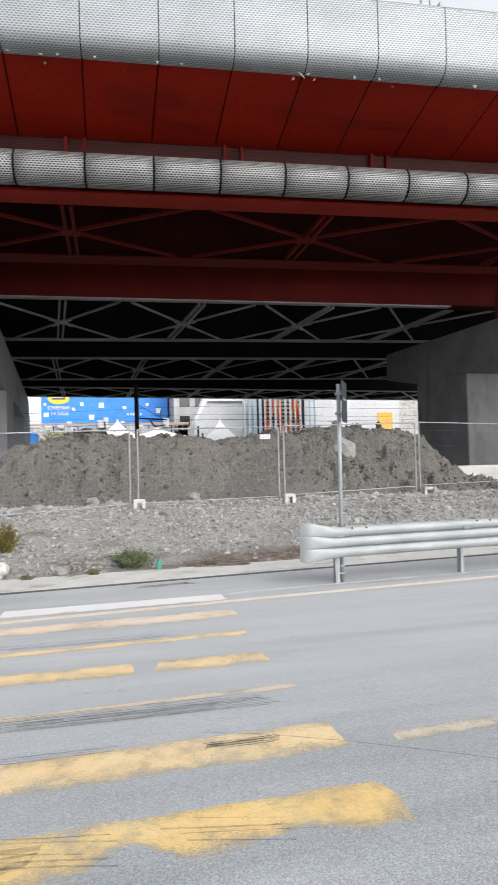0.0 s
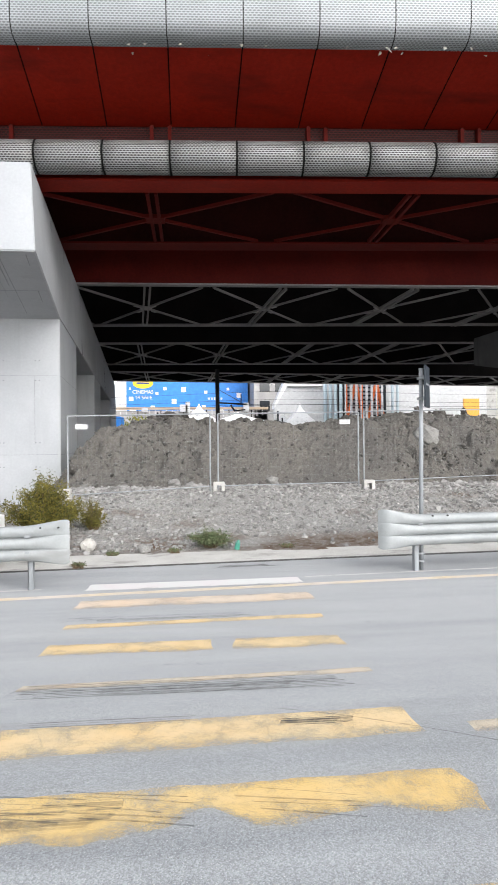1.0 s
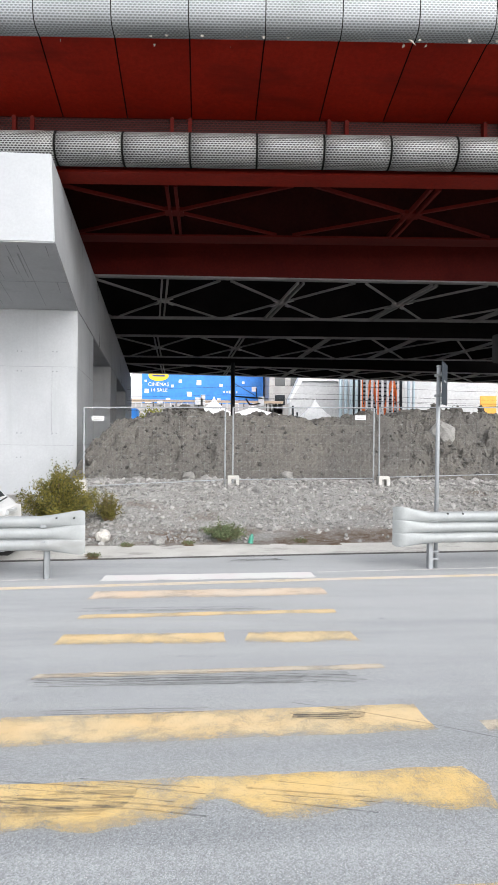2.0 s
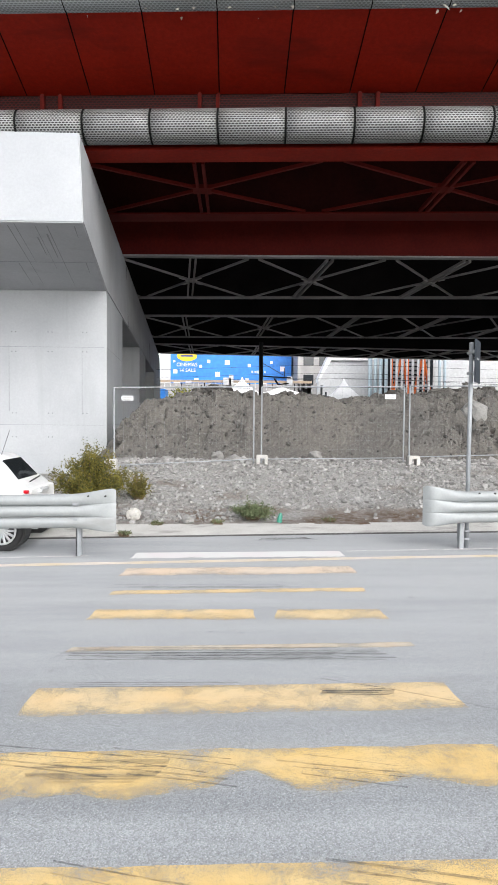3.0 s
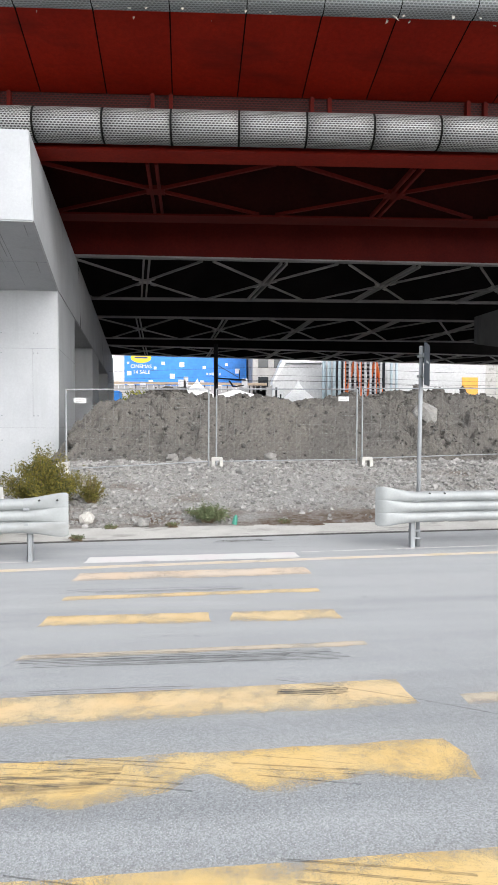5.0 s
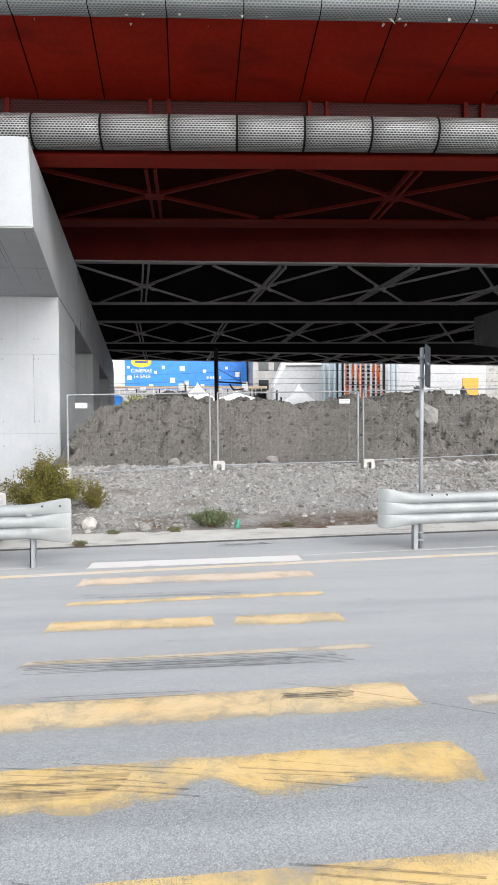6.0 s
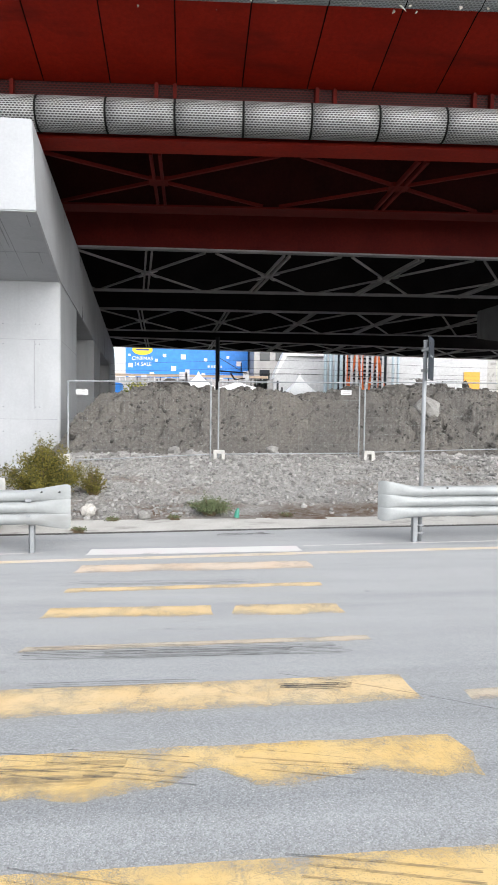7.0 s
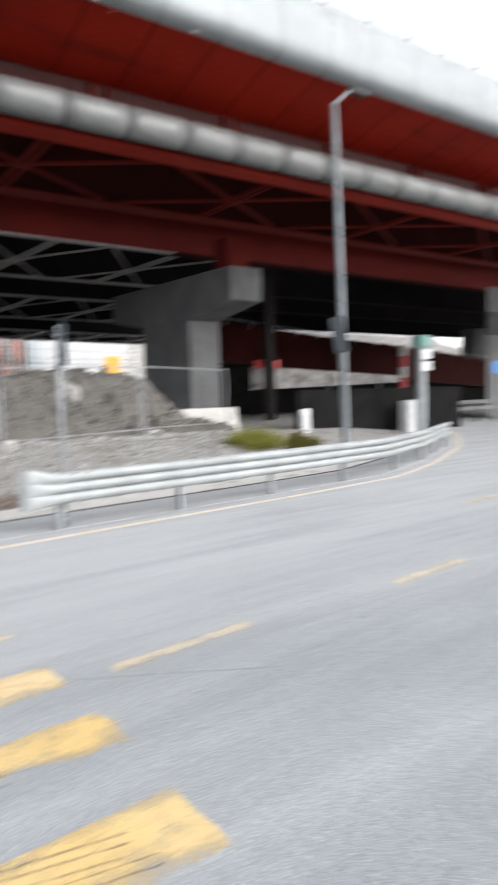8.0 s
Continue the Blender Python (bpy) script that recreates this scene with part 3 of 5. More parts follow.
marking("tyre_scuff", [(0.7, 4.42), (1.25, 4.42), (1.25, 4.54), (0.75, 4.54)], M_SCUFF, "dark rubbed tyre scuff on a crossing stripe", z=0.011, ragged=0.05)
marking("tyre_scuff", [(-1.45, 5.12), (1.3, 5.2), (1.3, 5.36), (-1.3, 5.34)], M_SMEAR, "long dark rubber smear beside a crossing stripe", z=0.011, ragged=0.08)
marking("tyre_scuff", [(-1.0, 7.24), (0.9, 7.3), (0.9, 7.4), (-1.0, 7.36)], M_SMEAR, "long dark rubber smear beside a crossing stripe", z=0.011, ragged=0.05)

# ---- overpass ----
SEG = 1.8


def bend(x):
    """The first deck draws slowly nearer to the road."""
    return -0.06 * x + 0.0003 * min(abs(x), 30.0) * x


def arc(x0, x1, y0, step=0.9, slope=None):
    n = max(2, int(round((x1 - x0) / step)) + 1)
    f = bend if slope is None else (lambda x: slope * x)
    return [(x, y0 + f(x), 0) for x in np.linspace(x0, x1, n)]


near_bridge = thing("overpass", "red steel overpass with silver mesh cladding along its edge", "bridge", (0, 19, 9), kind="structure")
starts = [-0.36 + SEG * k for k in range(-13, 30)]
shell = [(0.16, 0.0), (0.02, 0.0), (-0.17, 0.05), (-0.28, 0.14), (-0.34, 0.3), (-0.36, 0.5), (-0.37, 1.66), (-0.34, 1.76), (-0.24, 1.8), (0.3, 1.82)]
for x in starts:
    part("cladding_panel", swept([(px, py, 11.62) for px, py, _ in arc(x + 0.012, x + SEG - 0.012, 15.08, 0.6)], shell, closed=False, uv=True), M_CLAD, near_bridge, smooth=True)
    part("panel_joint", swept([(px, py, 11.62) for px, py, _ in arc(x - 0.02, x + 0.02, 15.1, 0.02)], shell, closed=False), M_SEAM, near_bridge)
    bm = bmesh.new()
    q = [(x + 0.017, 15.2, 11.66), (x + SEG - 0.017, 15.2, 11.66), (x + SEG - 0.017, 17.86, 11.02), (x + 0.017, 17.86, 11.02)]
    vs = [bm.verts.new((a, b + bend(a), c)) for a, b, c in q]
    bm.faces.new(vs)
    bmesh.ops.solidify(bm, geom=bm.faces[:], thickness=0.03)
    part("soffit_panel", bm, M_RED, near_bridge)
bm = bmesh.new()
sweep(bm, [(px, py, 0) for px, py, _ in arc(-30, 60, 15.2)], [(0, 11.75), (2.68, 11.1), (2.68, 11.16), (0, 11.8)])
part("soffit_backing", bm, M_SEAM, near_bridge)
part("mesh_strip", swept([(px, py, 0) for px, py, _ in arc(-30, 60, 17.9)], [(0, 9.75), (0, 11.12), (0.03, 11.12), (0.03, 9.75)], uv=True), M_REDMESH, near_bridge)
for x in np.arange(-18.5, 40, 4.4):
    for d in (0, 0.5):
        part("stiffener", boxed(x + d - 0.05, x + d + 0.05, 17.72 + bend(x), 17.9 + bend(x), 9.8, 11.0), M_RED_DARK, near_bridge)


for k in range(26):
    x = random.uniform(-5, 20) if k > 3 else (4.82, 4.9, 1.4, -1.3)[k]
    w, h = random.uniform(0.015, 0.05), random.uniform(0.03, 0.09) * (2.2 if k < 2 else 1)
    tilt = Matrix.Translation((x, 15.08 + bend(x) + random.uniform(0, 0.5 if k % 3 == 0 else 0.05), 11.61)) @ Matrix.Rotation(random.uniform(-0.9, 0.9), 4, "Y")
    tri = [(-w, 0, 0.03), (w, 0, 0.02), (w * random.uniform(0.2, 1.4), -0.03, -0.5 * h), (w * random.uniform(-0.8, 0.3), -0.02, -h)]
    part("peeling_strip", prism([tilt @ Vector(q) for q in tri], (0, 0.006, 0)), M_TORN, near_bridge, "torn pale strip hanging from the cladding")
for x in starts[8:30]:
    part("edge_bracket", boxed(x - 0.05, x + 0.05, 14.9 + bend(x), 15.1 + bend(x), 13.42, 13.62), M_GALV_DULL, near_bridge)
for x, h in ((6.6, 14.3), (8.3, 14.9), (8.55, 14.9), (-9.0, 14.6)):
    part("parapet_post", rodded((x, 15.3 + bend(x), 13.3), (x, 15.3 + bend(x), h), 0.035, 8), M_GALV_DULL, near_bridge)


def girder(name, y, z0, z1, flange, mat, parent, slope=None, x0=-60.0, x1=90.0, web_mat=None):
    p = arc(x0, x1, y, 2.0, slope)
    g = part(name, swept(p, [(-flange / 2, z0), (flange / 2, z0), (flange / 2, z0 + 0.065), (-flange / 2, z0 + 0.065)]), mat, parent)
    part("web", swept(p, [(-0.02, z0 + 0.06), (0.02, z0 + 0.06), (0.02, z1), (-0.02, z1)]), web_mat or mat, g)
    return g


def brace_bay(y0, y1, z, n0, step, count, lean, mat, parent, slope=None, r=0.075, drift=0.0, plate=None):
    """Plan bracing of crossed angles with a plate and a strut at each node."""
    f = bend if slope is None else (lambda x: slope * x)
    for k in range(count):
        x = n0 + step * k
        ym = (y0 + y1) / 2 + f(x)
        bm = bmesh.new()
        for sx in (-1, 1):
            for sy in (-1, 1):
                ex = x + sx * step * 0.46
                ey = (y1 if sy > 0 else y0) + f(ex)
                a, b = Vector((x, ym, z)), Vector((ex, ey, z))
                d = (b - a).normalized()
                m = Matrix.Translation((a + b) / 2) @ d.to_track_quat("X", "Z").to_matrix().to_4x4()
                box(bm, -(b - a).length / 2, (b - a).length / 2, -r, r, -0.05, 0.05, turn=m)
        part("brace", bm, mat, parent)
        lx = lean + drift * k
        bm = bmesh.new()
        a, b = Vector((x - lx / 2, y0 + f(x), z - 0.02)), Vector((x + lx / 2, y1 + f(x), z - 0.02))
        d = (b - a).normalized()
        for off in (-0.13, 0.13):
            m = Matrix.Translation((a + b) / 2) @ d.to_track_quat("X", "Z").to_matrix().to_4x4()
            box(bm, -(b - a).length / 2, (b - a).length / 2, off - 0.048, off + 0.048, -0.07, 0.07, turn=m)
        part("strut", bm, mat, parent)
        part("node_plate", boxed(x - 0.3, x + 0.3, ym - 0.28, ym + 0.28, z - 0.07, z + 0.05), plate or mat, parent)
        if plate:
            for sx in (-1, 1):
                for y_far in (y0, y1):
                    ex = x + sx * step * 0.46
                    d = (Vector((ex, y_far + f(ex), z)) - Vector((x, ym, z))).normalized()
                    m = Matrix.Translation(Vector((x, ym, z - 0.07)) + 0.75 * d) @ d.to_track_quat("X", "Z").to_matrix().to_4x4()
                    part("splice_plate", boxed(-0.2, 0.2, -0.09, 0.09, -0.015, 0.015, turn=m), plate, parent)


ZB = 9.4
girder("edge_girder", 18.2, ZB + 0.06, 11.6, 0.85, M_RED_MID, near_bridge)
girder("inner_girder", 23.5, ZB, 11.9, 0.85, M_RED_DARK, near_bridge, web_mat=M_RED_DEEP_SHADE)
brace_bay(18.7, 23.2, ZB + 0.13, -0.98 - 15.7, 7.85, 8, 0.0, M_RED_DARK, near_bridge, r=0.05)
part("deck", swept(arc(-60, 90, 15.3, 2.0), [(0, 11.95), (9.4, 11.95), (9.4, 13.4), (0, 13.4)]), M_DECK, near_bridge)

second = thing("overpass", "second overpass with a red outer girder and grey bracing", "bridge", (0, 33, 9), kind="structure")
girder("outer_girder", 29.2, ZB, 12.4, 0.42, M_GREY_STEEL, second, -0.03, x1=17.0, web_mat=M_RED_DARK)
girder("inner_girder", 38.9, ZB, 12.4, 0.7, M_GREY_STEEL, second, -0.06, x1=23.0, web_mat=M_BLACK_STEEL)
# From here the girders continue with shade put into their colours.
girder("outer_girder", 29.2, ZB, 12.4, 0.8, M_RED_DEEP_SHADE, second, -0.03, x0=17.0, web_mat=M_RED_DARK)
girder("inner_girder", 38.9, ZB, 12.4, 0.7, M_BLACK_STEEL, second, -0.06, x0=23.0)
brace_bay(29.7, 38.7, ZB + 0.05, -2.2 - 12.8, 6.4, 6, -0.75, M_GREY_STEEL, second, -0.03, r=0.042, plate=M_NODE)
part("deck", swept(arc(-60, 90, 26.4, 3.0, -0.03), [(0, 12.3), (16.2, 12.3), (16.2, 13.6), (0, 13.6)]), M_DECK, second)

third = thing("overpass", "third dark overpass with grey crossed bracing", "bridge", (0, 50, 9), kind="structure")
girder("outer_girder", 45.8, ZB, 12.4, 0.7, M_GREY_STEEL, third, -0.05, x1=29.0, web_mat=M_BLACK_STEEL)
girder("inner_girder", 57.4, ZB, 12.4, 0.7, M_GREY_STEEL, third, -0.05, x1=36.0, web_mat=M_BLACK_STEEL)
# Same girders carried on in the colour darkened for shade.
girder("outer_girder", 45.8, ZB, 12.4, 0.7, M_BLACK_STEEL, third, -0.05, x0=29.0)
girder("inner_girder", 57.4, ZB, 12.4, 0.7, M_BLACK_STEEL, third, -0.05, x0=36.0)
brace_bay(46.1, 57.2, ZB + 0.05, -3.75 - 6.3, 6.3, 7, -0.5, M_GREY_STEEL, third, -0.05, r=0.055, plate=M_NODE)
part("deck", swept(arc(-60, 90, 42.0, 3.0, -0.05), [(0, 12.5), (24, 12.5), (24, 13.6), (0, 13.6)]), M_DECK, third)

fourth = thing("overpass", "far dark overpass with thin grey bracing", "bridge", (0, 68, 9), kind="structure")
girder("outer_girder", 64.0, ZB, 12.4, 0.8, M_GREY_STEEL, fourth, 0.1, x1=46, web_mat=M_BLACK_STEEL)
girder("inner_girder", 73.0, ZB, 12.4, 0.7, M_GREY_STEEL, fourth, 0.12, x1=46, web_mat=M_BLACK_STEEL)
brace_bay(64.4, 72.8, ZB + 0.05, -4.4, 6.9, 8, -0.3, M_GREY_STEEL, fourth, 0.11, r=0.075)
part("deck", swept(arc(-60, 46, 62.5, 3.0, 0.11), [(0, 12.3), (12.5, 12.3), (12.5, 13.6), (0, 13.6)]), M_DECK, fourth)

pipe = thing("clad_pipe", "pipe in a silver expanded-metal sleeve hung under the overpass", "pipe", (0, 17.4, 9.45))
circle = [(0.44 * math.cos(a), 0.44 * math.sin(a)) for a in np.linspace(0, 2 * math.pi, 28, endpoint=False)]
for x in starts:
    part("pipe_sleeve", swept([(a, b, 9.88) for a, b, _ in arc(x + 0.03, x + SEG - 0.03, 17.3, 0.45)], circle, uv=True), M_TUBE, pipe, smooth=True)
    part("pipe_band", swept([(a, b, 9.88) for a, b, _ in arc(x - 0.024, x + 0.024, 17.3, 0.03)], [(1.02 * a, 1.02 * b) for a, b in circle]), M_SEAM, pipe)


# ---- piers ----
def pier(name, label, corner, width, shaft, cap, z_base, z_shaft, z_cap0, z_cap1, mat, back=None, lean=-0.078, batter=0.0):
    """A hammerhead pier: a shaft and a head whose underside rises to its front."""
    cx, cy = corner
    p = thing(name, label, "bridge pier", (cx, cy, z_base), kind="structure")
    sgn = 1 if width > 0 else -1

    def at(y, z, w):
        return (cx + lean * (y - cy) + w, y, z)

    y0, y1 = shaft
    c0, c1 = cap
    bm = prism([at(y0, z_base, 0), at(y1, z_base, 0), at(y1, z_shaft, 0), at(y0, z_shaft, 0)], (width, 0, 0))
    bmesh.ops.bevel(bm, geom=bm.edges[:], offset=0.03, segments=3, affect="EDGES")
    part("shaft", bm, mat, p)
    bm = prism([at(c0, z_cap1, (batter - 0.004) * sgn), at(c0, z_cap0, -0.004 * sgn), at(y0, z_shaft, -0.004 * sgn), at(y1, z_shaft, -0.004 * sgn), at(c1, back or z_cap0, -0.004 * sgn), at(c1, z_cap1, (batter - 0.004) * sgn)], (width, 0, 0))
    bmesh.ops.bevel(bm, geom=bm.edges[:], offset=0.03, segments=3, affect="EDGES")
    part("pier_head", bm, mat, p)
    return p


left_pier = pier("bridge_pier", "smooth white concrete pier with an overhanging head", (-3.755, 16.3), -7.0, (21.3, 26.9), (16.3, 74.0), -0.05, 6.24, 6.95, 9.2, M_PIER, back=6.24, lean=-0.08, batter=0.1)
for z in (1.75, 4.35):
    part("pour_joint", boxed(-10.9, -4.25, 21.288, 21.299, z, z + 0.01), M_JOINT, left_pier)
part("pour_joint", boxed(-7.4, -7.393, 21.288, 21.299, 2.2, 4.4), M_JOINT, left_pier)
for x in (-4.95, -6.1, -7.3, -8.5):
    for z in (1.35, 2.15, 4.2, 4.85):
        for d in (0.0, 0.13):
            part("tie_hole", rodded((x + d, 21.285, z), (x + d, 21.32, z), 0.022), M_JOINT, left_pier)
part("pour_joint", boxed(-4.98, -4.973, 21.288, 21.299, 2.1, 4.36), M_JOINT, left_pier)


def inner_x(y, out=0.0):
    """The face of the pier row that looks into the underpass."""
    return -3.755 - 0.08 * (y - 16.3) + out


for y0, y1 in ((37.7, 43.8), (57.6, 73.9)):
    col = thing("pier_column", "smooth concrete column under the long pier head", "column", (inner_x(y0), y0, 0), kind="structure")
    bm = prism([(inner_x(y), y, z) for y, z in ((y0, -0.05), (y1, -0.05), (y1, 6.235), (y0, 6.235))], (-4.0, 0, 0))
    bmesh.ops.bevel(bm, geom=bm.edges[:], offset=0.03, segments=2, affect="EDGES")
    part("column_shaft", bm, M_PIER, col)
for y in (29.7, 50.0):
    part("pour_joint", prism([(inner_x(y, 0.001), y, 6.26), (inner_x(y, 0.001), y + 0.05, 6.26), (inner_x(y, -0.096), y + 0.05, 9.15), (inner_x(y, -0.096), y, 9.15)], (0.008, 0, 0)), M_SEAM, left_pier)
for y in (19.8, 20.1, 23.2):
    part("stain_streak", prism([(inner_x(y, -0.05), y, 7.75), (inner_x(y, -0.05), y + 0.03, 7.75), (inner_x(y, -0.094), y + 0.03, 9.1), (inner_x(y, -0.094), y, 9.1)], (0.008, 0, 0)), M_JOINT, left_pier)
for z in (1.75, 4.35):
    part("pour_joint", prism([(inner_x(21.35), 21.35, z), (inner_x(26.85), 26.85, z), (inner_x(26.85), 26.85, z + 0.012), (inner_x(21.35), 21.35, z + 0.012)], (0.004, 0, 0)), M_JOINT, left_pier)
part("pour_joint", boxed(-10.8, -4.0, 18.9, 18.92, 6.574, 6.58), M_JOINT, left_pier)
for x, y0, y1, w in ((-4.05, 16.5, 17.2, 0.03), (-4.3, 18.9, 19.8, 0.025), (-4.75, 16.5, 20.9, 0.028), (-4.9, 17.0, 18.6, 0.05), (-5.05, 16.5, 19.4, 0.02), (-5.2, 17.2, 18.4, 0.04), (-5.55, 16.4, 18.8, 0.025), (-5.75, 16.5, 20.6, 0.03), (-6.3, 19.0, 20.8, 0.03), (-7.0, 16.5, 20.2, 0.03)):
    bm = bmesh.new()
    za, zb = (6.95 - 0.142 * (y - 16.3) - 0.006 for y in (y0, y1))
    lx = -0.08 * (y1 - y0)
    bm.faces.new([bm.verts.new(v) for v in ((x, y0, za), (x + w, y0, za), (x + lx + 0.4 * w, y1, zb), (x + lx, y1, zb))])
    part("stain_streak", bm, M_JOINT, left_pier)
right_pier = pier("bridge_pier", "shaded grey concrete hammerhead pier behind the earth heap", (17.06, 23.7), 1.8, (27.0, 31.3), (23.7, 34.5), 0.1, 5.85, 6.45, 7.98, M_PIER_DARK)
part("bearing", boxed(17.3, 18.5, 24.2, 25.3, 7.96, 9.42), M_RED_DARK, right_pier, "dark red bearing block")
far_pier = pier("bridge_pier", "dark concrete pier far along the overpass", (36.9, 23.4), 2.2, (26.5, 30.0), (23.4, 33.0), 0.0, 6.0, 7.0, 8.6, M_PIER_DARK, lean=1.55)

# ---- guard rails ----
THRIE = [(-0.065 * abs(math.sin(math.pi * k / 10)) ** 0.5, 0.51 * k / 30) for k in range(31)]


def guard_rail(pts, posts, end_at, end_dir, curl, label, group):
    base = (posts[0][0], posts[0][1], 0)
    g = thing("guard_rail", label, "guard rail", base, group=group)
    prof = [(a, z * 0.94 + 0.43) for a, z in THRIE] + [(a + 0.006, z * 0.94 + 0.43) for a, z in THRIE[::-1]]
    beam = part("beam", swept([(x, y - 0.1, 0) for x, y in pts], prof), M_GALV, g)
    # flattened end wing, bulging and curled back at its tip
    bm = bmesh.new()
    rows = []
    for k in range(31):
        u = k / 30
        row = []
        for a, z in THRIE:
            fade = 1 - 0.9 * smooth01(1.25 * u)
            x = end_at[0] + end_dir * (u * 0.6 - 0.03)
            y = end_at[1] - 0.104 - 0.04 * u + a * fade + (curl * ((u - 0.7) / 0.3) ** 2 if u > 0.7 else 0)
            grow = (1 + 0.3 * smooth01(u)) * (1 - 0.09 * max(0.0, (u - 0.87) / 0.13) ** 2.5)
            row.append(bm.verts.new((x, y, 0.67 + (z - 0.255) * 0.94 * grow + 0.015 * u)))
        rows.append(row)
    for i in range(30):
        for j in range(len(THRIE) - 1):
            bm.faces.new((rows[i][j], rows[i + 1][j], rows[i + 1][j + 1], rows[i][j + 1]))
    bmesh.ops.recalc_face_normals(bm, faces=bm.faces)
    bmesh.ops.solidify(bm, geom=bm.faces[:], thickness=0.006)
    part("end_wing", bm, M_GALV, g, "flared and dented end plate")
    for x, y in posts:
        bm = boxed(x - 0.035, x + 0.035, y - 0.03, y - 0.015, -0.04, 0.86)
        box(bm, x - 0.035, x - 0.023, y - 0.03, y + 0.07, -0.04, 0.86)
        box(bm, x - 0.035, x + 0.035, y + 0.058, y + 0.07, -0.04, 0.86)
        post = part("post", bm, M_GALV_DULL, g)
        part("spacer", boxed(x - 0.05, x + 0.05, y - 0.1, y - 0.03, 0.5, 0.75), M_GALV_DULL, post)
        for z in (0.51, 0.7):
            part("bolt", rodded((x, y - 0.125, z), (x, y - 0.09, z), 0.02, 6), M_BLACK, post)
        part("bracket", boxed(x - 0.045, x + 0.045, y - 0.2, y - 0.18, 0.75, 0.79, bevel=0.008), M_GALV_DULL, post)
        part("slot_plate", boxed(x - 0.03, x + 0.03, y - 0.196, y - 0.18, 0.54, 0.57), M_GALV_DULL, post)
    for x in [q[0] for q in posts[:6]]:
        for k in (-0.12, 0.12):
            part("splice_bolt", rodded((x + 0.3 + k, edge_y(x) - 0.195, 0.89), (x + 0.3 + k, edge_y(x) - 0.165, 0.89), 0.014, 6), M_BLACK, beam)
    return g


left_pts = [(x, edge_y(x) + 0.0) for x in np.arange(-14, -2.1, 0.5)] + [(-2.15, edge_y(-2.15))]
guard_rail(left_pts, [(-2.14 - 2.0 * k, edge_y(-2.14 - 2.0 * k) + 0.02) for k in range(6)], left_pts[-1], 1, 0.03, "galvanised three-wave guard rail with a flared end by a parked car", "guard rails")
right_pts = [(3.55, edge_y(3.55) + 0.0)] + [(x, edge_y(x) + 0.02) for x in np.arange(4, 19.6, 0.5)]
guard_rail(right_pts, [(x, edge_y(x) + 0.06) for x in (3.62, 5.92, 8.17, 10.5, 12.9, 15.3, 17.4, 19.2)], right_pts[0], -1, 0.1, "long galvanised three-wave guard rail curving along the road", "guard rails")

# ---- small road sign ----
sign = thing("road_sign", "grey steel sign post with a dark plate seen from its back", "road sign", (3.74, 9.73, 0.0))
part("pole", rodded((3.74, 9.73, -0.05), (3.765, 9.73, 3.18), 0.033, 14), M_GALV_DULL, sign, smooth=True)
part("pole_cap", rodded((3.765, 9.73, 3.17), (3.765, 9.73, 3.2), 0.037, 14), M_GALV, sign)
m = Matrix.Translation((3.875, 9.77, 2.91)) @ Matrix.Rotation(radians(62), 4, "Z")
plate = part("plate", boxed(-0.28, 0.28, -0.012, 0.012, -0.33, 0.33, bevel=0.004, turn=m), M_SIGN_BACK, sign, "dark sheet-metal plate")
part("rib", boxed(-0.26, 0.26, 0.012, 0.03, 0.12, 0.16, turn=m), M_GALV_DULL, plate)
part("rib", boxed(-0.26, 0.26, 0.012, 0.03, -0.2, -0.16, turn=m), M_GALV_DULL, plate)
part("print_bar", boxed(-0.2, 0.1, -0.016, -0.012, 0.02, 0.05, turn=m), M_GALV_DULL, plate, "small pale maker's mark")
for z in (3.04, 2.72):
    part("clamp", boxed(3.715, 3.83, 9.685, 9.785, z - 0.02, z + 0.02), M_GALV, sign)
for z in (0.14, 0.26):
    part("strap", boxed(3.6, 3.785, 9.685, 9.775, z - 0.012, z + 0.012), M_GALV_DULL, sign, "steel strap tying the post to the barrier")

# ---- street lamp and far signs ----
lamp = thing("street_lamp", "tall tapered grey lamp post with a short arm and flat head", "street lamp", (13.85, 13.4, 0.1))
part("pole", rodded((13.82, 13.4, 0.0), (13.56, 13.4, 10.35), 0.125, 14, 0.075), M_LAMP, lamp)
part("collar", rodded((13.85, 13.4, 0.0), (13.85, 13.4, 0.5), 0.16, 14), M_LAMP, lamp)
part("arm", rodded((13.56, 13.4, 10.3), (14.2, 13.4, 10.85), 0.045, 10), M_LAMP, lamp)
part("lamp_head", boxed(14.15, 14.95, 13.28, 13.52, 10.82, 10.95, bevel=0.03), M_BLACK, lamp, "flat dark lamp head")
m = Matrix.Translation((13.45, 13.25, 3.75)) @ Matrix.Rotation(radians(-40), 4, "Z") @ Matrix.Rotation(radians(-10), 4, "Y")
part("sign_plate", boxed(-0.2, 0.2, -0.02, 0.02, -0.55, 0.5, bevel=0.01, turn=m), M_SIGN_BACK, lamp, "blue-grey plate strapped to the pole")
part("strut", rodded((14.1, 13.55, 0.0), (13.5, 13.15, 2.8), 0.06, 8), M_LAMP, lamp)

mast = thing("sign_mast", "grey post with a teal box and two white plates", "sign post", (24.8, 19.2, 0.2))
part("pole", rodded((24.8, 19.2, 0.0), (24.8, 19.2, 4.2), 0.24, 12), M_GALV_DULL, mast)
part("box", boxed(24.4, 25.2, 18.9, 19.4, 4.1, 4.65, bevel=0.03), M_TEAL, mast, "teal metal box")
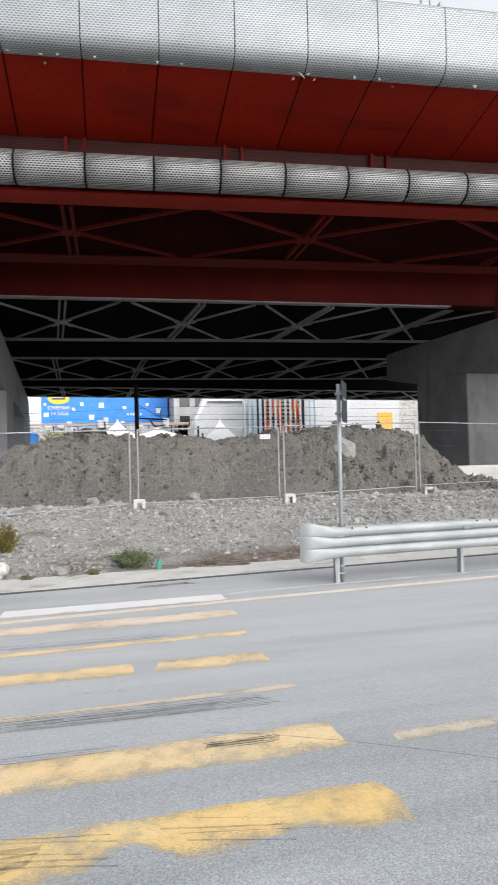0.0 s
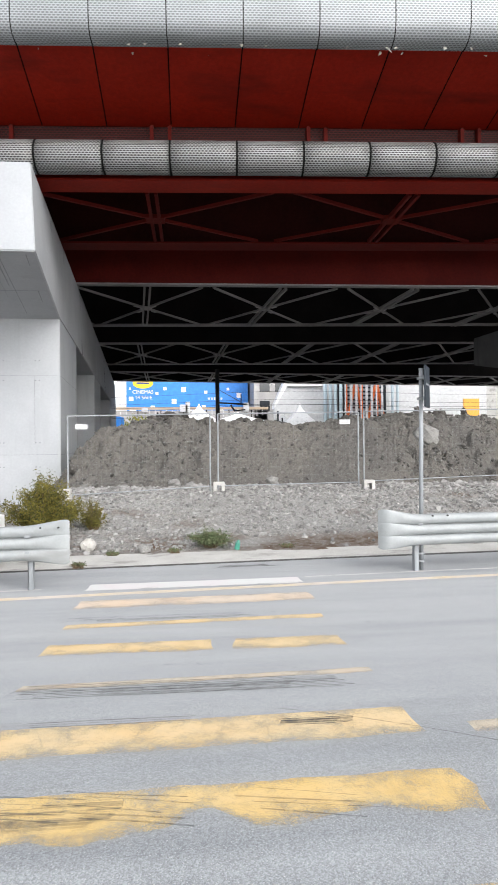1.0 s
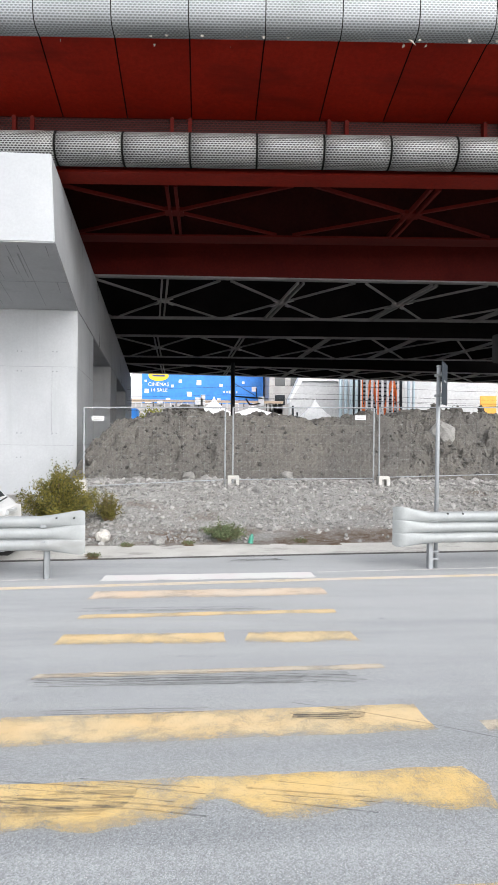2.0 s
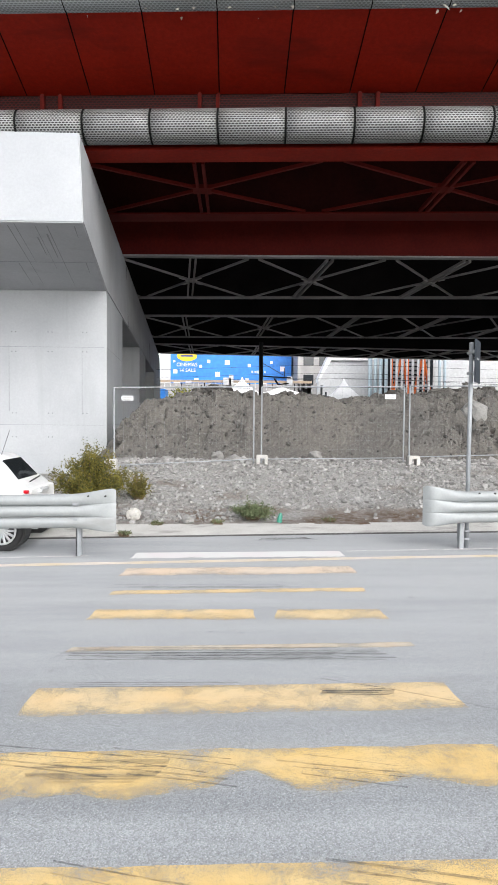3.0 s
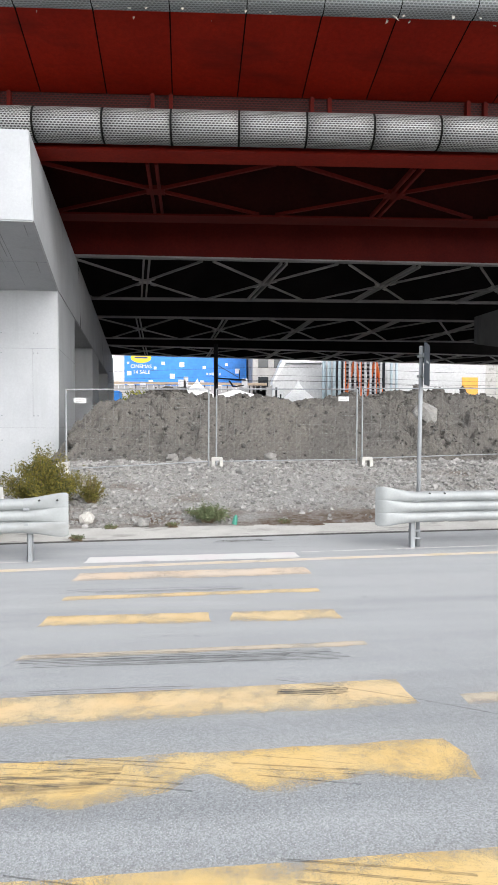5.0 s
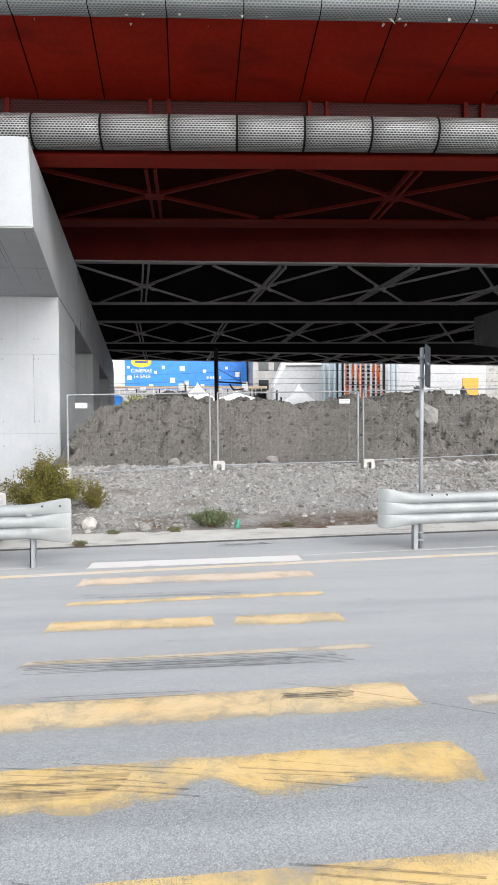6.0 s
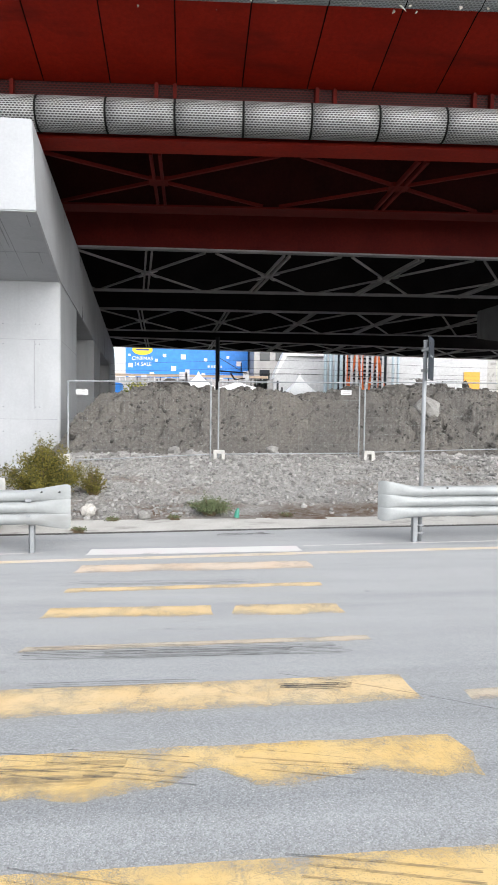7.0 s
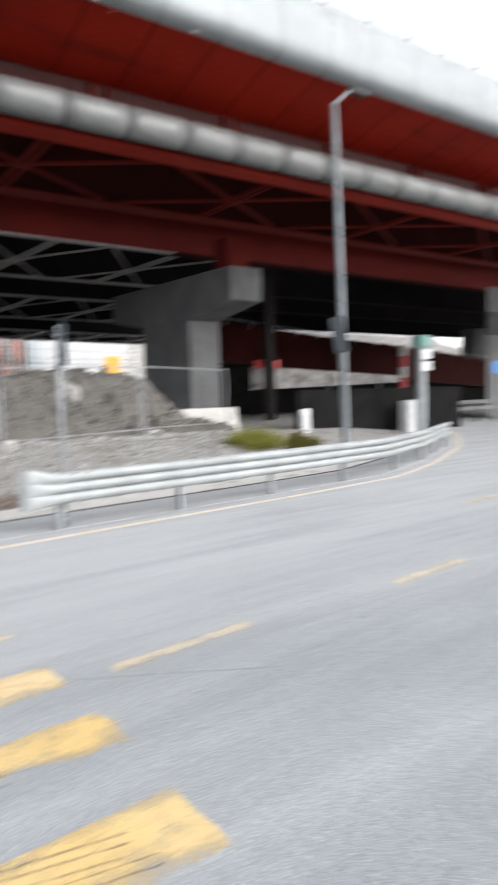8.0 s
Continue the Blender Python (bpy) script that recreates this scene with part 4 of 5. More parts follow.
for z in (3.2, 3.75):
    part("plate", boxed(24.45, 25.2, 18.88, 18.93, z - 0.22, z + 0.22, bevel=0.02), M_FACADE, mast, "white plate")
stripe = thing("striped_pole", "red and white striped height post under the overpass", "marker post", (35.4, 29.0, 0.3))
for k in range(7):
    part("band", rodded((35.4, 29.0, 0.0 + 0.75 * k), (35.4, 29.0, 0.75 + 0.75 * k), 0.28, 12), M_POLE_RED if k % 2 else M_POLE_WHITE, stripe)
cab = thing("utility_cabinet", "pale grey utility cabinet on the ground", "cabinet", (25.2, 20.2, 0.0))
part("body", boxed(24.75, 25.6, 20.0, 20.5, 0.0, 1.6, bevel=0.03), M_FACADE, cab)
part("door", boxed(24.81, 25.54, 19.985, 19.998, 0.2, 1.5), M_FACADE, cab)
stone_post = thing("marker_post", "short white marker post beside the barrier", "marker post", (15.4, 17.0, 0.3))
part("post", boxed(15.2, 15.6, 16.9, 17.1, 0.2, 1.5, bevel=0.03), M_FACADE, stone_post)
wall = thing("hoarding", "long pale painted hoarding wall under the overpass", "wall", (28, 34, 0.4), kind="structure")
part("board", prism([(24.1, 31.5, 2.4), (38, 31.5, 2.75), (38, 31.5, 3.25), (24.1, 31.5, 3.9)], (0, 0.2, 0)), M_MOTTLED, wall)
# Added panel, painted near black where there is only shade.
part("shade_panel", boxed(18.6, 30.5, 21.0, 21.25, -0.06, 2.22), M_UNDERPASS_SHADE, wall)
part("banner", boxed(24.1, 26.0, 31.2, 31.3, 3.75, 4.25), M_REDSTRIPE, wall, "red banner")
for x in (25.5, 30.5, 35.5):
    part("post", boxed(x, x + 0.15, 31.3, 31.45, -0.06, 3.4), M_PIER_DARK, wall)
ramp = thing("low_ramp", "dark red low ramp girder over an added black shade wall", "ramp bridge", (40, 42, 0.4), kind="structure")
RAMP_X = [24, 35, 42, 49, 57, 62, 95]
RAMP_TOP = [8.3, 7.5, 7.0, 6.65, 6.1, 5.6, 4.0]
RAMP_LOW = [5.1, 4.45, 3.9, 3.4, 2.9, 2.6, 1.5]


def on_ramp(x, level):
    return float(np.interp(x, RAMP_X, level))


rail_x = np.arange(24, 95.1, 2.5)
part("girder_web", prism([(x, 41.5, on_ramp(x, RAMP_TOP)) for x in rail_x] + [(x, 41.5, on_ramp(x, RAMP_LOW)) for x in rail_x[::-1]], (0, 0.2, 0)), M_RED_DEEP_SHADE, ramp)
part("girder_flange", swept([(x, 41.6, on_ramp(x, RAMP_LOW)) for x in rail_x], [(-0.4, -0.12), (0.4, -0.12), (0.4, 0.0), (-0.4, 0.0)]), M_BLACK_STEEL, ramp)
part("parapet", swept([(x, 41.33, on_ramp(x, RAMP_TOP) + 0.25) for x in rail_x], [(-0.03, 0), (0.03, 0), (0.03, 0.06), (-0.03, 0.06)]), M_GALV_DULL, ramp)
for x in rail_x:
    z = on_ramp(x, RAMP_TOP)
    part("parapet_post", boxed(x, x + 0.07, 41.3, 41.36, z - 0.3, z + 0.26), M_GALV_DULL, ramp)
# Added wall in the shade colour, filling the gap below the ramp.
part("shade_wall", prism([(x, 42.2, on_ramp(x, RAMP_LOW)) for x in rail_x] + [(95, 42.2, -0.06), (24, 42.2, -0.06)], (0, 0.4, 0)), M_UNDERPASS_SHADE, ramp)
# Pier column given the near-black colour, which carries its shade.
col = thing("pier_column", "slim pier column beside the hoarding, darkened for shade", "column", (24.7, 30.6, 0), kind="structure")
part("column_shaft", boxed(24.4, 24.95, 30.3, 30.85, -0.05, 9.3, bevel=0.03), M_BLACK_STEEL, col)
far_wall = thing("retaining_wall", "mottled pale concrete retaining wall beyond the ramp", "wall", (80, 75, 0), kind="structure")
part("retaining_face", prism([(58, 75, -0.06), (112, 75, -0.06), (112, 75, 9.6), (108, 75, 10.4), (103, 75, 10.9), (100, 75, 12.4), (82, 75, 12.8), (64, 75, 12.6), (62, 75, 12.0), (58, 75, 11.0)], (0, 0.6, 0)), M_MOTTLED, far_wall)
part("coping", boxed(63.5, 99.5, 74.8, 75.0, 11.9, 12.1), M_FACADE, far_wall, "pale coping along the wall")
# Added wall that hides the open sky; its dark grey carries shade.
abutment = thing("abutment", "abutment wall added to close the underpass, its colour darkened for shade", "wall", (80, 45, 0), kind="structure")
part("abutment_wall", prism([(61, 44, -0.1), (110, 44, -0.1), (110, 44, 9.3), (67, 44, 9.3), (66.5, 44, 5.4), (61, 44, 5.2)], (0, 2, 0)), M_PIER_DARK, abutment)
blue_sign = thing("blue_sign", "blue traffic board on a post", "road sign", (35.6, 22.0, 0.0))
part("pole", rodded((35.6, 22.03, -0.06), (35.6, 22.03, 3.75), 0.06), M_GALV_DULL, blue_sign)
part("board", boxed(35.2, 36.3, 21.93, 21.97, 3.0, 3.75, bevel=0.02), M_BLUE, blue_sign)

far_rail = thing("crash_barrier", "grey steel barrier across the dark underpass", "guard rail", (31, 23.6, 0))
for z in (0.75, 1.15):
    part("beam", boxed(30.0, 40.0, 23.5, 23.56, z, z + 0.24, bevel=0.02), M_PIER_DARK, far_rail)
for x in np.arange(30.3, 40, 1.9):
    part("post", boxed(x, x + 0.1, 23.57, 23.67, -0.06, 1.4), M_PIER_DARK, far_rail)

# ---- parked car ----
CAR = -0.17


def car_body():
    """Rounded small hatchback: rows of the side outline, narrowed towards the roof."""
    bm = bmesh.new()
    xs_ = np.linspace(-6.4, -2.85, 44)
    rows = []
    for x in xs_:
        u = (x + 6.4) / 3.55
        belt = 0.74 + 0.2 * smooth01(u / 0.35) + (-0.06 * smooth01((u - 0.86) / 0.14))
        if u < 0.3:
            top = belt + 0.03
        else:
            top = belt + 0.47 * smooth01((u - 0.26) / 0.22) * (1 - smooth01((u - 0.77) / 0.23) ** 1.4)
        nose = 0.82 * (1 - 0.28 * (1 - smooth01(u / 0.13)) - 0.25 * smooth01((u - 0.9) / 0.1) ** 2)
        cabin = nose * 0.9 if top < belt + 0.1 else nose * 0.76
        low = 0.22 + 0.14 * smooth01((u - 0.9) / 0.1) + 0.1 * (1 - smooth01(u / 0.08))
        ring_ = [(-nose * 0.92, low), (-nose, low + 0.15), (-nose, belt - 0.12), (-nose * 0.96, belt), (-mix1(nose * 0.96, cabin, 0.55), mix1(belt, top, 0.55)), (-cabin, mix1(belt, top, 0.9)), (-cabin * 0.82, top)]
        ring_ += [(-a, b) for a, b in ring_[::-1]]
        rows.append([bm.verts.new((x + CAR, 10.45 + a, b)) for a, b in ring_])
    n = len(rows[0])
    for i in range(len(rows) - 1):
        for j in range(n):
            bm.faces.new((rows[i][j], rows[i + 1][j], rows[i + 1][(j + 1) % n], rows[i][(j + 1) % n]))
    bm.faces.new(rows[0])
    bm.faces.new(rows[-1][::-1])
    bmesh.ops.recalc_face_normals(bm, faces=bm.faces)
    return bm


car = thing("car", "small white hatchback parked behind the guard rail", "car", (-4.4, 10.4, 0.0))
body = part("body", car_body(), M_CARPAINT, car, smooth=True)
part("rear_side_window", prism([(-4.9, 9.71, 0.98), (-4.1, 9.71, 0.98), (-4.3, 9.8, 1.3), (-4.8, 9.8, 1.32)], (0, 0.02, 0)), M_GLASS, body, "dark side window")
part("rear_window", prism([(CAR - 3.1, 9.97, 1.01), (CAR - 3.1, 10.93, 1.01), (CAR - 3.36, 10.86, 1.3), (CAR - 3.36, 10.04, 1.3)], (0.02, 0, 0.03)), M_GLASS, body, "dark rear window")
part("wiper", rodded((CAR - 2.93, 10.05, 1.0), (CAR - 2.95, 10.6, 1.04), 0.012), M_BLACK, body)
part("bumper", boxed(CAR - 3.0, CAR - 2.78, 9.8, 11.1, 0.36, 0.6, bevel=0.06), M_CARPAINT, body)
part("rear_lamp", boxed(CAR - 2.98, CAR - 2.86, 9.77, 9.86, 0.84, 0.89, bevel=0.02), M_TAIL, body, "red rear lamp")
part("number_plate", boxed(CAR - 2.83, CAR - 2.81, 10.2, 10.7, 0.62, 0.73), M_WHITE, body)
part("hatch_handle", boxed(CAR - 2.9, CAR - 2.8, 10.2, 10.7, 0.8, 0.87, bevel=0.02), M_ALLOY, body, "chrome handle bar")
part("aerial", rodded((-3.7, 10.45, 1.33), (-3.55, 10.45, 1.78), 0.004, 6), M_BLACK, body)
part("exhaust", rodded((CAR - 3.0, 10.0, 0.3), (CAR - 2.8, 10.0, 0.3), 0.035), M_ALLOY, body)
for wx in (-3.37, -5.67):
    for wy, s in ((9.67, -1), (11.23, 1)):
        bm = bmesh.new()
        prof = [(0.19, -0.08), (0.27, -0.09), (0.3, -0.06), (0.3, 0.06), (0.27, 0.09), (0.19, 0.08)]
        rings = [[bm.verts.new((wx + r * math.cos(a), wy + b, 0.31 + r * math.sin(a))) for r, b in prof] for a in np.linspace(0, 2 * math.pi, 32, endpoint=False)]
        for i in range(32):
            for j in range(6):
                bm.faces.new((rings[i][j], rings[(i + 1) % 32][j], rings[(i + 1) % 32][(j + 1) % 6], rings[i][(j + 1) % 6]))
        wheel = part("wheel", bm, M_RUBBER, car, smooth=True)
        bm = bmesh.new()
        for k in range(14):
            a = 2 * math.pi * k / 14
            rod(bm, (wx, wy + s * 0.075, 0.31), (wx + 0.2 * math.cos(a), wy + s * 0.085, 0.31 + 0.2 * math.sin(a)), 0.02, 5)
        rod(bm, (wx, wy + s * 0.03, 0.31), (wx, wy + s * 0.1, 0.31), 0.045, 12)
        for k in range(20):
            a, b = 2 * math.pi * k / 20, 2 * math.pi * (k + 1) / 20
            rod(bm, (wx + 0.2 * math.cos(a), wy + s * 0.088, 0.31 + 0.2 * math.sin(a)), (wx + 0.2 * math.cos(b), wy + s * 0.088, 0.31 + 0.2 * math.sin(b)), 0.016, 5)
        part("rim", bm, M_ALLOY, wheel)
        part("hub_back", rodded((wx, wy, 0.31), (wx, wy + s * 0.06, 0.31), 0.2, 20), M_BLACK, wheel)
        part("wheel_arch", rodded((wx, wy - s * 0.25, 0.32), (wx, wy + s * 0.046, 0.32), 0.335, 28), M_BLACK, body)

car.matrix_basis = Matrix.Translation((-4.37, 10.17, 0.0))

# ---- fence ----
def fence_panel(a, b, za, zb, plate_at=None):
    """A site fence panel from a to b: tube frame, wire mesh, one concrete foot."""
    a, b = Vector((*a, za)), Vector((*b, zb))
    f = thing("site_fence", "galvanised temporary site fence with thin wire mesh", "fence", tuple(a), group="site fence")
    h = 1.95
    up = Vector((0, 0, h))
    for nm, p, q in (("post", a, a + up), ("post", b, b + up)):
        part(nm, rodded(p - Vector((0, 0, 0.12)), q, 0.02, 8), M_GALV_DULL, f)
    part("top_tube", rodded(a + up, b + up, 0.016, 8), M_GALV_DULL, f)
    part("bottom_tube", rodded(a + up * 0.06, b + up * 0.06, 0.014, 8), M_GALV_DULL, f)
    bm = bmesh.new()
    n = 32
    for k in range(1, n):
        p = a.lerp(b, k / n)
        rod(bm, p + up * 0.06, p + up, 0.0008, 3)
    for k in range(1, 8):
        rod(bm, a + up * (0.06 + 0.94 * k / 8), b + up * (0.06 + 0.94 * k / 8), 0.0008, 3)
    part("wire_mesh", bm, M_GALV_DULL, f)
    if plate_at is not None:
        p = a.lerp(b, plate_at) + Vector((0, -0.03, h * 0.87))
        s = part("plate", boxed(p.x - 0.14, p.x + 0.14, p.y - 0.006, p.y, p.z - 0.06, p.z + 0.06), M_FACADE, f, "small white notice plate")
        for k in (-0.025, 0.02):
            part("print_bar", boxed(p.x - 0.1, p.x + 0.1, p.y - 0.009, p.y - 0.006, p.z + k - 0.008, p.z + k + 0.008), M_GREY_STEEL, s)
    fence_foot(a.x, a.y - 0.4, ground_z(a.x, a.y - 0.4), f)
    return f


def fence_foot(x, y, z, f):
    bm = boxed(x - 0.14, x + 0.14, y - 0.12, y + 0.12, z + 0.17, z + 0.25, bevel=0.015)
    box(bm, x - 0.14, x - 0.06, y - 0.12, y + 0.12, z - 0.06, z + 0.18)
    box(bm, x + 0.06, x + 0.14, y - 0.12, y + 0.12, z - 0.06, z + 0.18)
    part("foot", bm, M_KERB, f, "white concrete block foot")


fence_panel((-2.72, 14.9), (0.6, 15.95), 0.76, 0.86, 0.09)
fence_panel((0.8, 16.0), (4.48, 16.15), 0.86, 0.9, 0.9)
fence_panel((4.64, 16.2), (8.78, 16.85), 0.92, 1.0)
fence_panel((8.93, 16.9), (12.9, 18.3), 1.02, 1.0)

# ---- earth heap and rubble ----
CREST_X = [-4.6, -3.9, -3.45, -3.0, -2.67, -1.8, -0.9, 0.0, 0.7, 1.6, 3.04, 4.4, 5.58, 6.6, 7.4, 8.2, 8.92, 9.74, 10.4, 11.5, 12.6, 14.5]
CREST_Z = [0.1, 0.5, 1.5, 2.05, 2.35, 2.62, 2.78, 2.7, 2.68, 2.7, 2.64, 2.66, 2.72, 2.7, 2.93, 2.82, 2.8, 2.8, 2.4, 1.5, 0.9, 0.3]


def heap_z(x, y):
    top = float(np.interp(x, CREST_X, CREST_Z))
    base = min(0.8, top)
    toe = 16.95 + 0.25 * noise.noise((x * 0.6, 0, 3))
    k = smooth01((y - toe) / 2.7) if y < 20.2 else 1 - smooth01((y - 20.6) / 5)
    k = k ** 0.75
    z = base + (top - base) * k
    rough = 1.7 if x < 0.9 or x > 6.4 else 1.0
    z += rough * (0.16 * noise.noise((x * 1.3, y * 1.3, 7)) + 0.1 * noise.noise((x * 3.3, y * 3.3, 2)) + 0.035 * noise.noise((x * 9, y * 9, 5))) * min(1, k * 3)
    side = max(smooth01((0.9 - x) / 0.9), smooth01((x - 6.0) / 1.0))
    z -= side * 0.3 * (1 - min(1.0, 4.5 * abs(noise.noise((x * 1.1 + 0.4 * z, y * 1.6, 31))))) * min(1, k * 2)
    z += side * 0.2 * abs(noise.noise((x * 2.6, y * 3.4, 17))) * min(1, k * 2)
    z += 0.16 * abs(noise.noise((x * 2.2, y * 0.7, 11))) * k + 0.05 * noise.noise((x * 16, y * 16, 21)) * min(1, k * 3)
    return z if k > 0 else base - 0.3


hx, hy = np.arange(-5.0, 14.6, 0.06), np.concatenate([np.arange(16.6, 20.9, 0.05), np.arange(21, 26.1, 0.4)])
hv = [(x, y, heap_z(x, y)) for y in hy for x in hx]
hf = [(j * len(hx) + i, j * len(hx) + i + 1, (j + 1) * len(hx) + i + 1, (j + 1) * len(hx) + i) for j in range(len(hy) - 1) for i in range(len(hx) - 1)]
me = bpy.data.meshes.new("earth_heap")
me.from_pydata(hv, [], hf)
me.materials.append(M_MOUND)
tagged(new("earth_heap", me), "long grey-brown heap of excavated earth behind the fence", "earth heap", kind="structure")

rng = np.random.default_rng(4)
spots = []
while len(spots) < 34000:
    x, y = rng.uniform(-6, 14), rng.uniform(11.3, 17.4)
    if y < strip_y(x) + 0.25:
        continue
    if 1.0 < x < 4.8 and y < strip_y(x) + 0.95 and rng.uniform() < 0.93:
        continue
    crest = math.exp(-((y - 16.6) / 0.5) ** 2)
    if rng.uniform() > 0.4 + 0.6 * crest:
        continue
    s = 0.011 + 0.05 * rng.uniform() ** 4 + 0.075 * crest * rng.uniform() ** 1.3
    if rng.uniform() < 0.025:
        s *= 1.8
    spots.append((x, y, ground_z(x, y), s))
pebbles(spots, M_STONE, "rubble", "grey broken stones and gravel strewn over the bank", "rubble", (0.5, 1.0), 0.2)
spots = []
for _ in range(12000):
    x, y = rng.uniform(-4.2, 13), rng.uniform(17, 20.4)
    dense = 1.0 if x > 6 or x < 0.5 else 0.35
    if rng.uniform() > dense:
        continue
    spots.append((x, y, heap_z(x, y), 0.012 + 0.065 * rng.uniform() ** 5))
pebbles(spots, M_CLOD, "earth_clods", "clods and stones stuck in the earth heap", "earth clods", (0.7, 1.2), -0.1)


spots = []
for a, b, n in ((-1.2, 0.75, 260), (1.6, 2.4, 40), (4.9, 6.4, 110), (7.6, 10.2, 190)):
    for _ in range(n):
        x, y = rng.uniform(a, b), rng.uniform(19.7, 20.7)
        spots.append((x, y, heap_z(x, y), 0.03 + 0.15 * rng.uniform() ** 2.5))
pebbles(spots, M_DARK_CLOD, "dark_clods", "dark damp clods along the crest of the heap", "earth clods", (0.6, 1.1), 0.2)


def boulder(x, y, z, s, label, mat=None, squash=(1, 1, 0.75)):
    bm = bmesh.new()
    bmesh.ops.create_icosphere(bm, subdivisions=3, radius=1.0)
    for v in bm.verts:
        n = noise.noise(v.co * 1.4 + Vector((x * 3, y, s))) * 0.35 + noise.noise(v.co * 4 + Vector((x, 0, 0))) * 0.1
        v.co = Vector((v.co.x * squash[0], v.co.y * squash[1], v.co.z * squash[2])) * (s * (1 + n)) + Vector((x, y, z))
    return tagged(part("boulder", bm, mat or M_ROCK), label, "boulder", group="boulders")


boulder(7.25, 18.6, 2.2, 0.43, "large pale boulder sunk in the earth heap", None, (1, 1, 0.85))
boulder(6.75, 20.1, 2.85, 0.3, "dark earth-covered boulder on top of the heap", M_MOUND, (1.3, 1, 0.6))
boulder(-1.78, 11.75, 0.2, 0.13, "pale angular rock beside the kerb", M_PALE_ROCK, (1, 0.8, 0.95))
boulder(-0.75, 11.6, 0.12, 0.12, "brown rounded rock beside the kerb")
boulder(2.35, 17.35, 0.98, 0.2, "pale rock at the foot of the earth heap")
boulder(-0.35, 17.2, 0.98, 0.17, "pale rock at the foot of the earth heap")
boulder(-2.95, 18.3, 1.45, 0.36, "cracked lump of earth at the end of the heap", M_MOUND)
boulder(0.6, 20.0, 2.72, 0.24, "dark lump of earth on top of the heap", M_MOUND)
block = thing("concrete_block", "weathered pale concrete barrier block by the pier", "concrete block", (12.2, 18.9, 0.5))
bm = prism([(11.05, 18.75, 0.3), (11.13, 18.8, 1.62), (13.72, 18.8, 1.62), (13.8, 18.75, 0.3)], (0, 0.5, 0))
bmesh.ops.bevel(bm, geom=bm.edges[:], offset=0.05, segments=2, affect="EDGES")
part("block", bm, M_KERB, block)


# ---- plants ----
def shrub(name, x, y, z, r, h, leaves, mat, label, size=0.035, wild=0.25):
    rg = np.random.default_rng(int(abs(x) * 100) + leaves)
    p = thing(name, label, "shrub", (x, y, z))
    bm = bmesh.new()
    tips = []
    for k in range(int(46 + r * 20)):
        a, t = rg.uniform(0, 6.28), rg.uniform(0.1, 1.0) ** 0.7
        hh = h * (1 - 0.55 * t * t) * rg.uniform(0.75, 1.0 + wild)
        e = Vector((x + r * t * math.cos(a), y + r * t * math.sin(a) * 0.8, z + hh))
        mid = Vector((x, y, z)).lerp(e, 0.5) + Vector((0, 0, 0.1 * h))
        rod(bm, (x + rg.uniform(-0.1, 0.1), y, z - 0.03), mid, 0.012, 5, 0.008)
        rod(bm, mid, e, 0.008, 4, 0.003)
        tips.append((mid, e))
    part("twigs", bm, M_TWIG, p)
    vs, fs = [], []
    for _ in range(leaves):
        mid, e = tips[rg.integers(len(tips))]
        u = rg.uniform(-0.5, 1.05)
        c = (mid.lerp(e, u) if u > 0 else mid.lerp(Vector((mid.x, mid.y, z + 0.05)), -u)) + Vector(rg.normal(0, 0.07 * r, 3))
        d = Vector(rg.normal(0, 1, 3)).normalized()
        w = d.orthogonal().normalized()
        s = size * rg.uniform(0.6, 1.4)
        i = len(vs)
        vs += [tuple(c - d * s), tuple(c + w * s * 0.4), tuple(c + d * s), tuple(c - w * s * 0.4)]
        fs.append((i, i + 1, i + 2, i + 3))
    me = bpy.data.meshes.new("foliage")
    me.from_pydata(vs, [], fs)
    me.materials.append(mat)
    ob = new("foliage", me)
    ob.parent, ob.matrix_parent_inverse = p, p.matrix_basis.inverted()
    return p


shrub("shrub", -2.75, 12.6, 0.2, 0.82, 0.98, 17000, M_LEAF, "dense yellow-green dry shrub beside the white pier", 0.024, 0.4)
shrub("shrub", -1.85, 12.9, 0.28, 0.3, 0.5, 2600, M_LEAF, "small dry shrub beside the white pier", 0.02, 0.5)
shrub("shrub", 0.45, 11.8, 0.12, 0.48, 0.24, 3000, M_GRASS, "low green weed clump on the rubble bank", 0.022, 0.6)
shrub("shrub", 13.0, 14.5, 0.2, 0.8, 0.62, 5000, M_LEAF, "low yellow-green shrub behind the guard rail")
shrub("shrub", 11.35, 14.7, 0.35, 1.1, 0.62, 12000, M_BUSH, "yellow-green shrub behind the guard rail", 0.03, 0.4)
for x, y in ((-1.3, 11.45), (-0.2, 11.5), (1.9, 11.7), (-1.75, 10.55)):
    shrub("weed", x, y, ground_z(x, y) if y > strip_y(x) else 0.03, 0.16, 0.06, 260, M_GRASS, "small green weed tuft by the kerb", 0.016, 0.6)
bottle = thing("green_bottle", "crumpled green plastic bottle standing on the bank", "bottle", (0.95, 11.5, 0.12))
part("bottle_body", rodded((0.93, 11.5, 0.1), (0.95, 11.5, 0.22), 0.05, 10, 0.042), M_GREEN, bottle)
part("bottle_neck", rodded((0.95, 11.5, 0.22), (0.965, 11.5, 0.27), 0.04, 10, 0.018), M_GREEN, bottle)

# ---- distance ----
mall = thing("mall_building", "large blue-clad cinema building with scattered white squares", "building", (0, 122, 0))
part("wall", boxed(-11.7, 11.2, 120, 150, 0, 24), M_BLUE, mall)
part("corner_wall", boxed(-13.6, -11.7, 120, 150, 0, 24), M_FACADE, mall)
part("lower_roof", boxed(-13, 14, 112, 119.9, 0, 8.3), M_GREY_STEEL, mall)
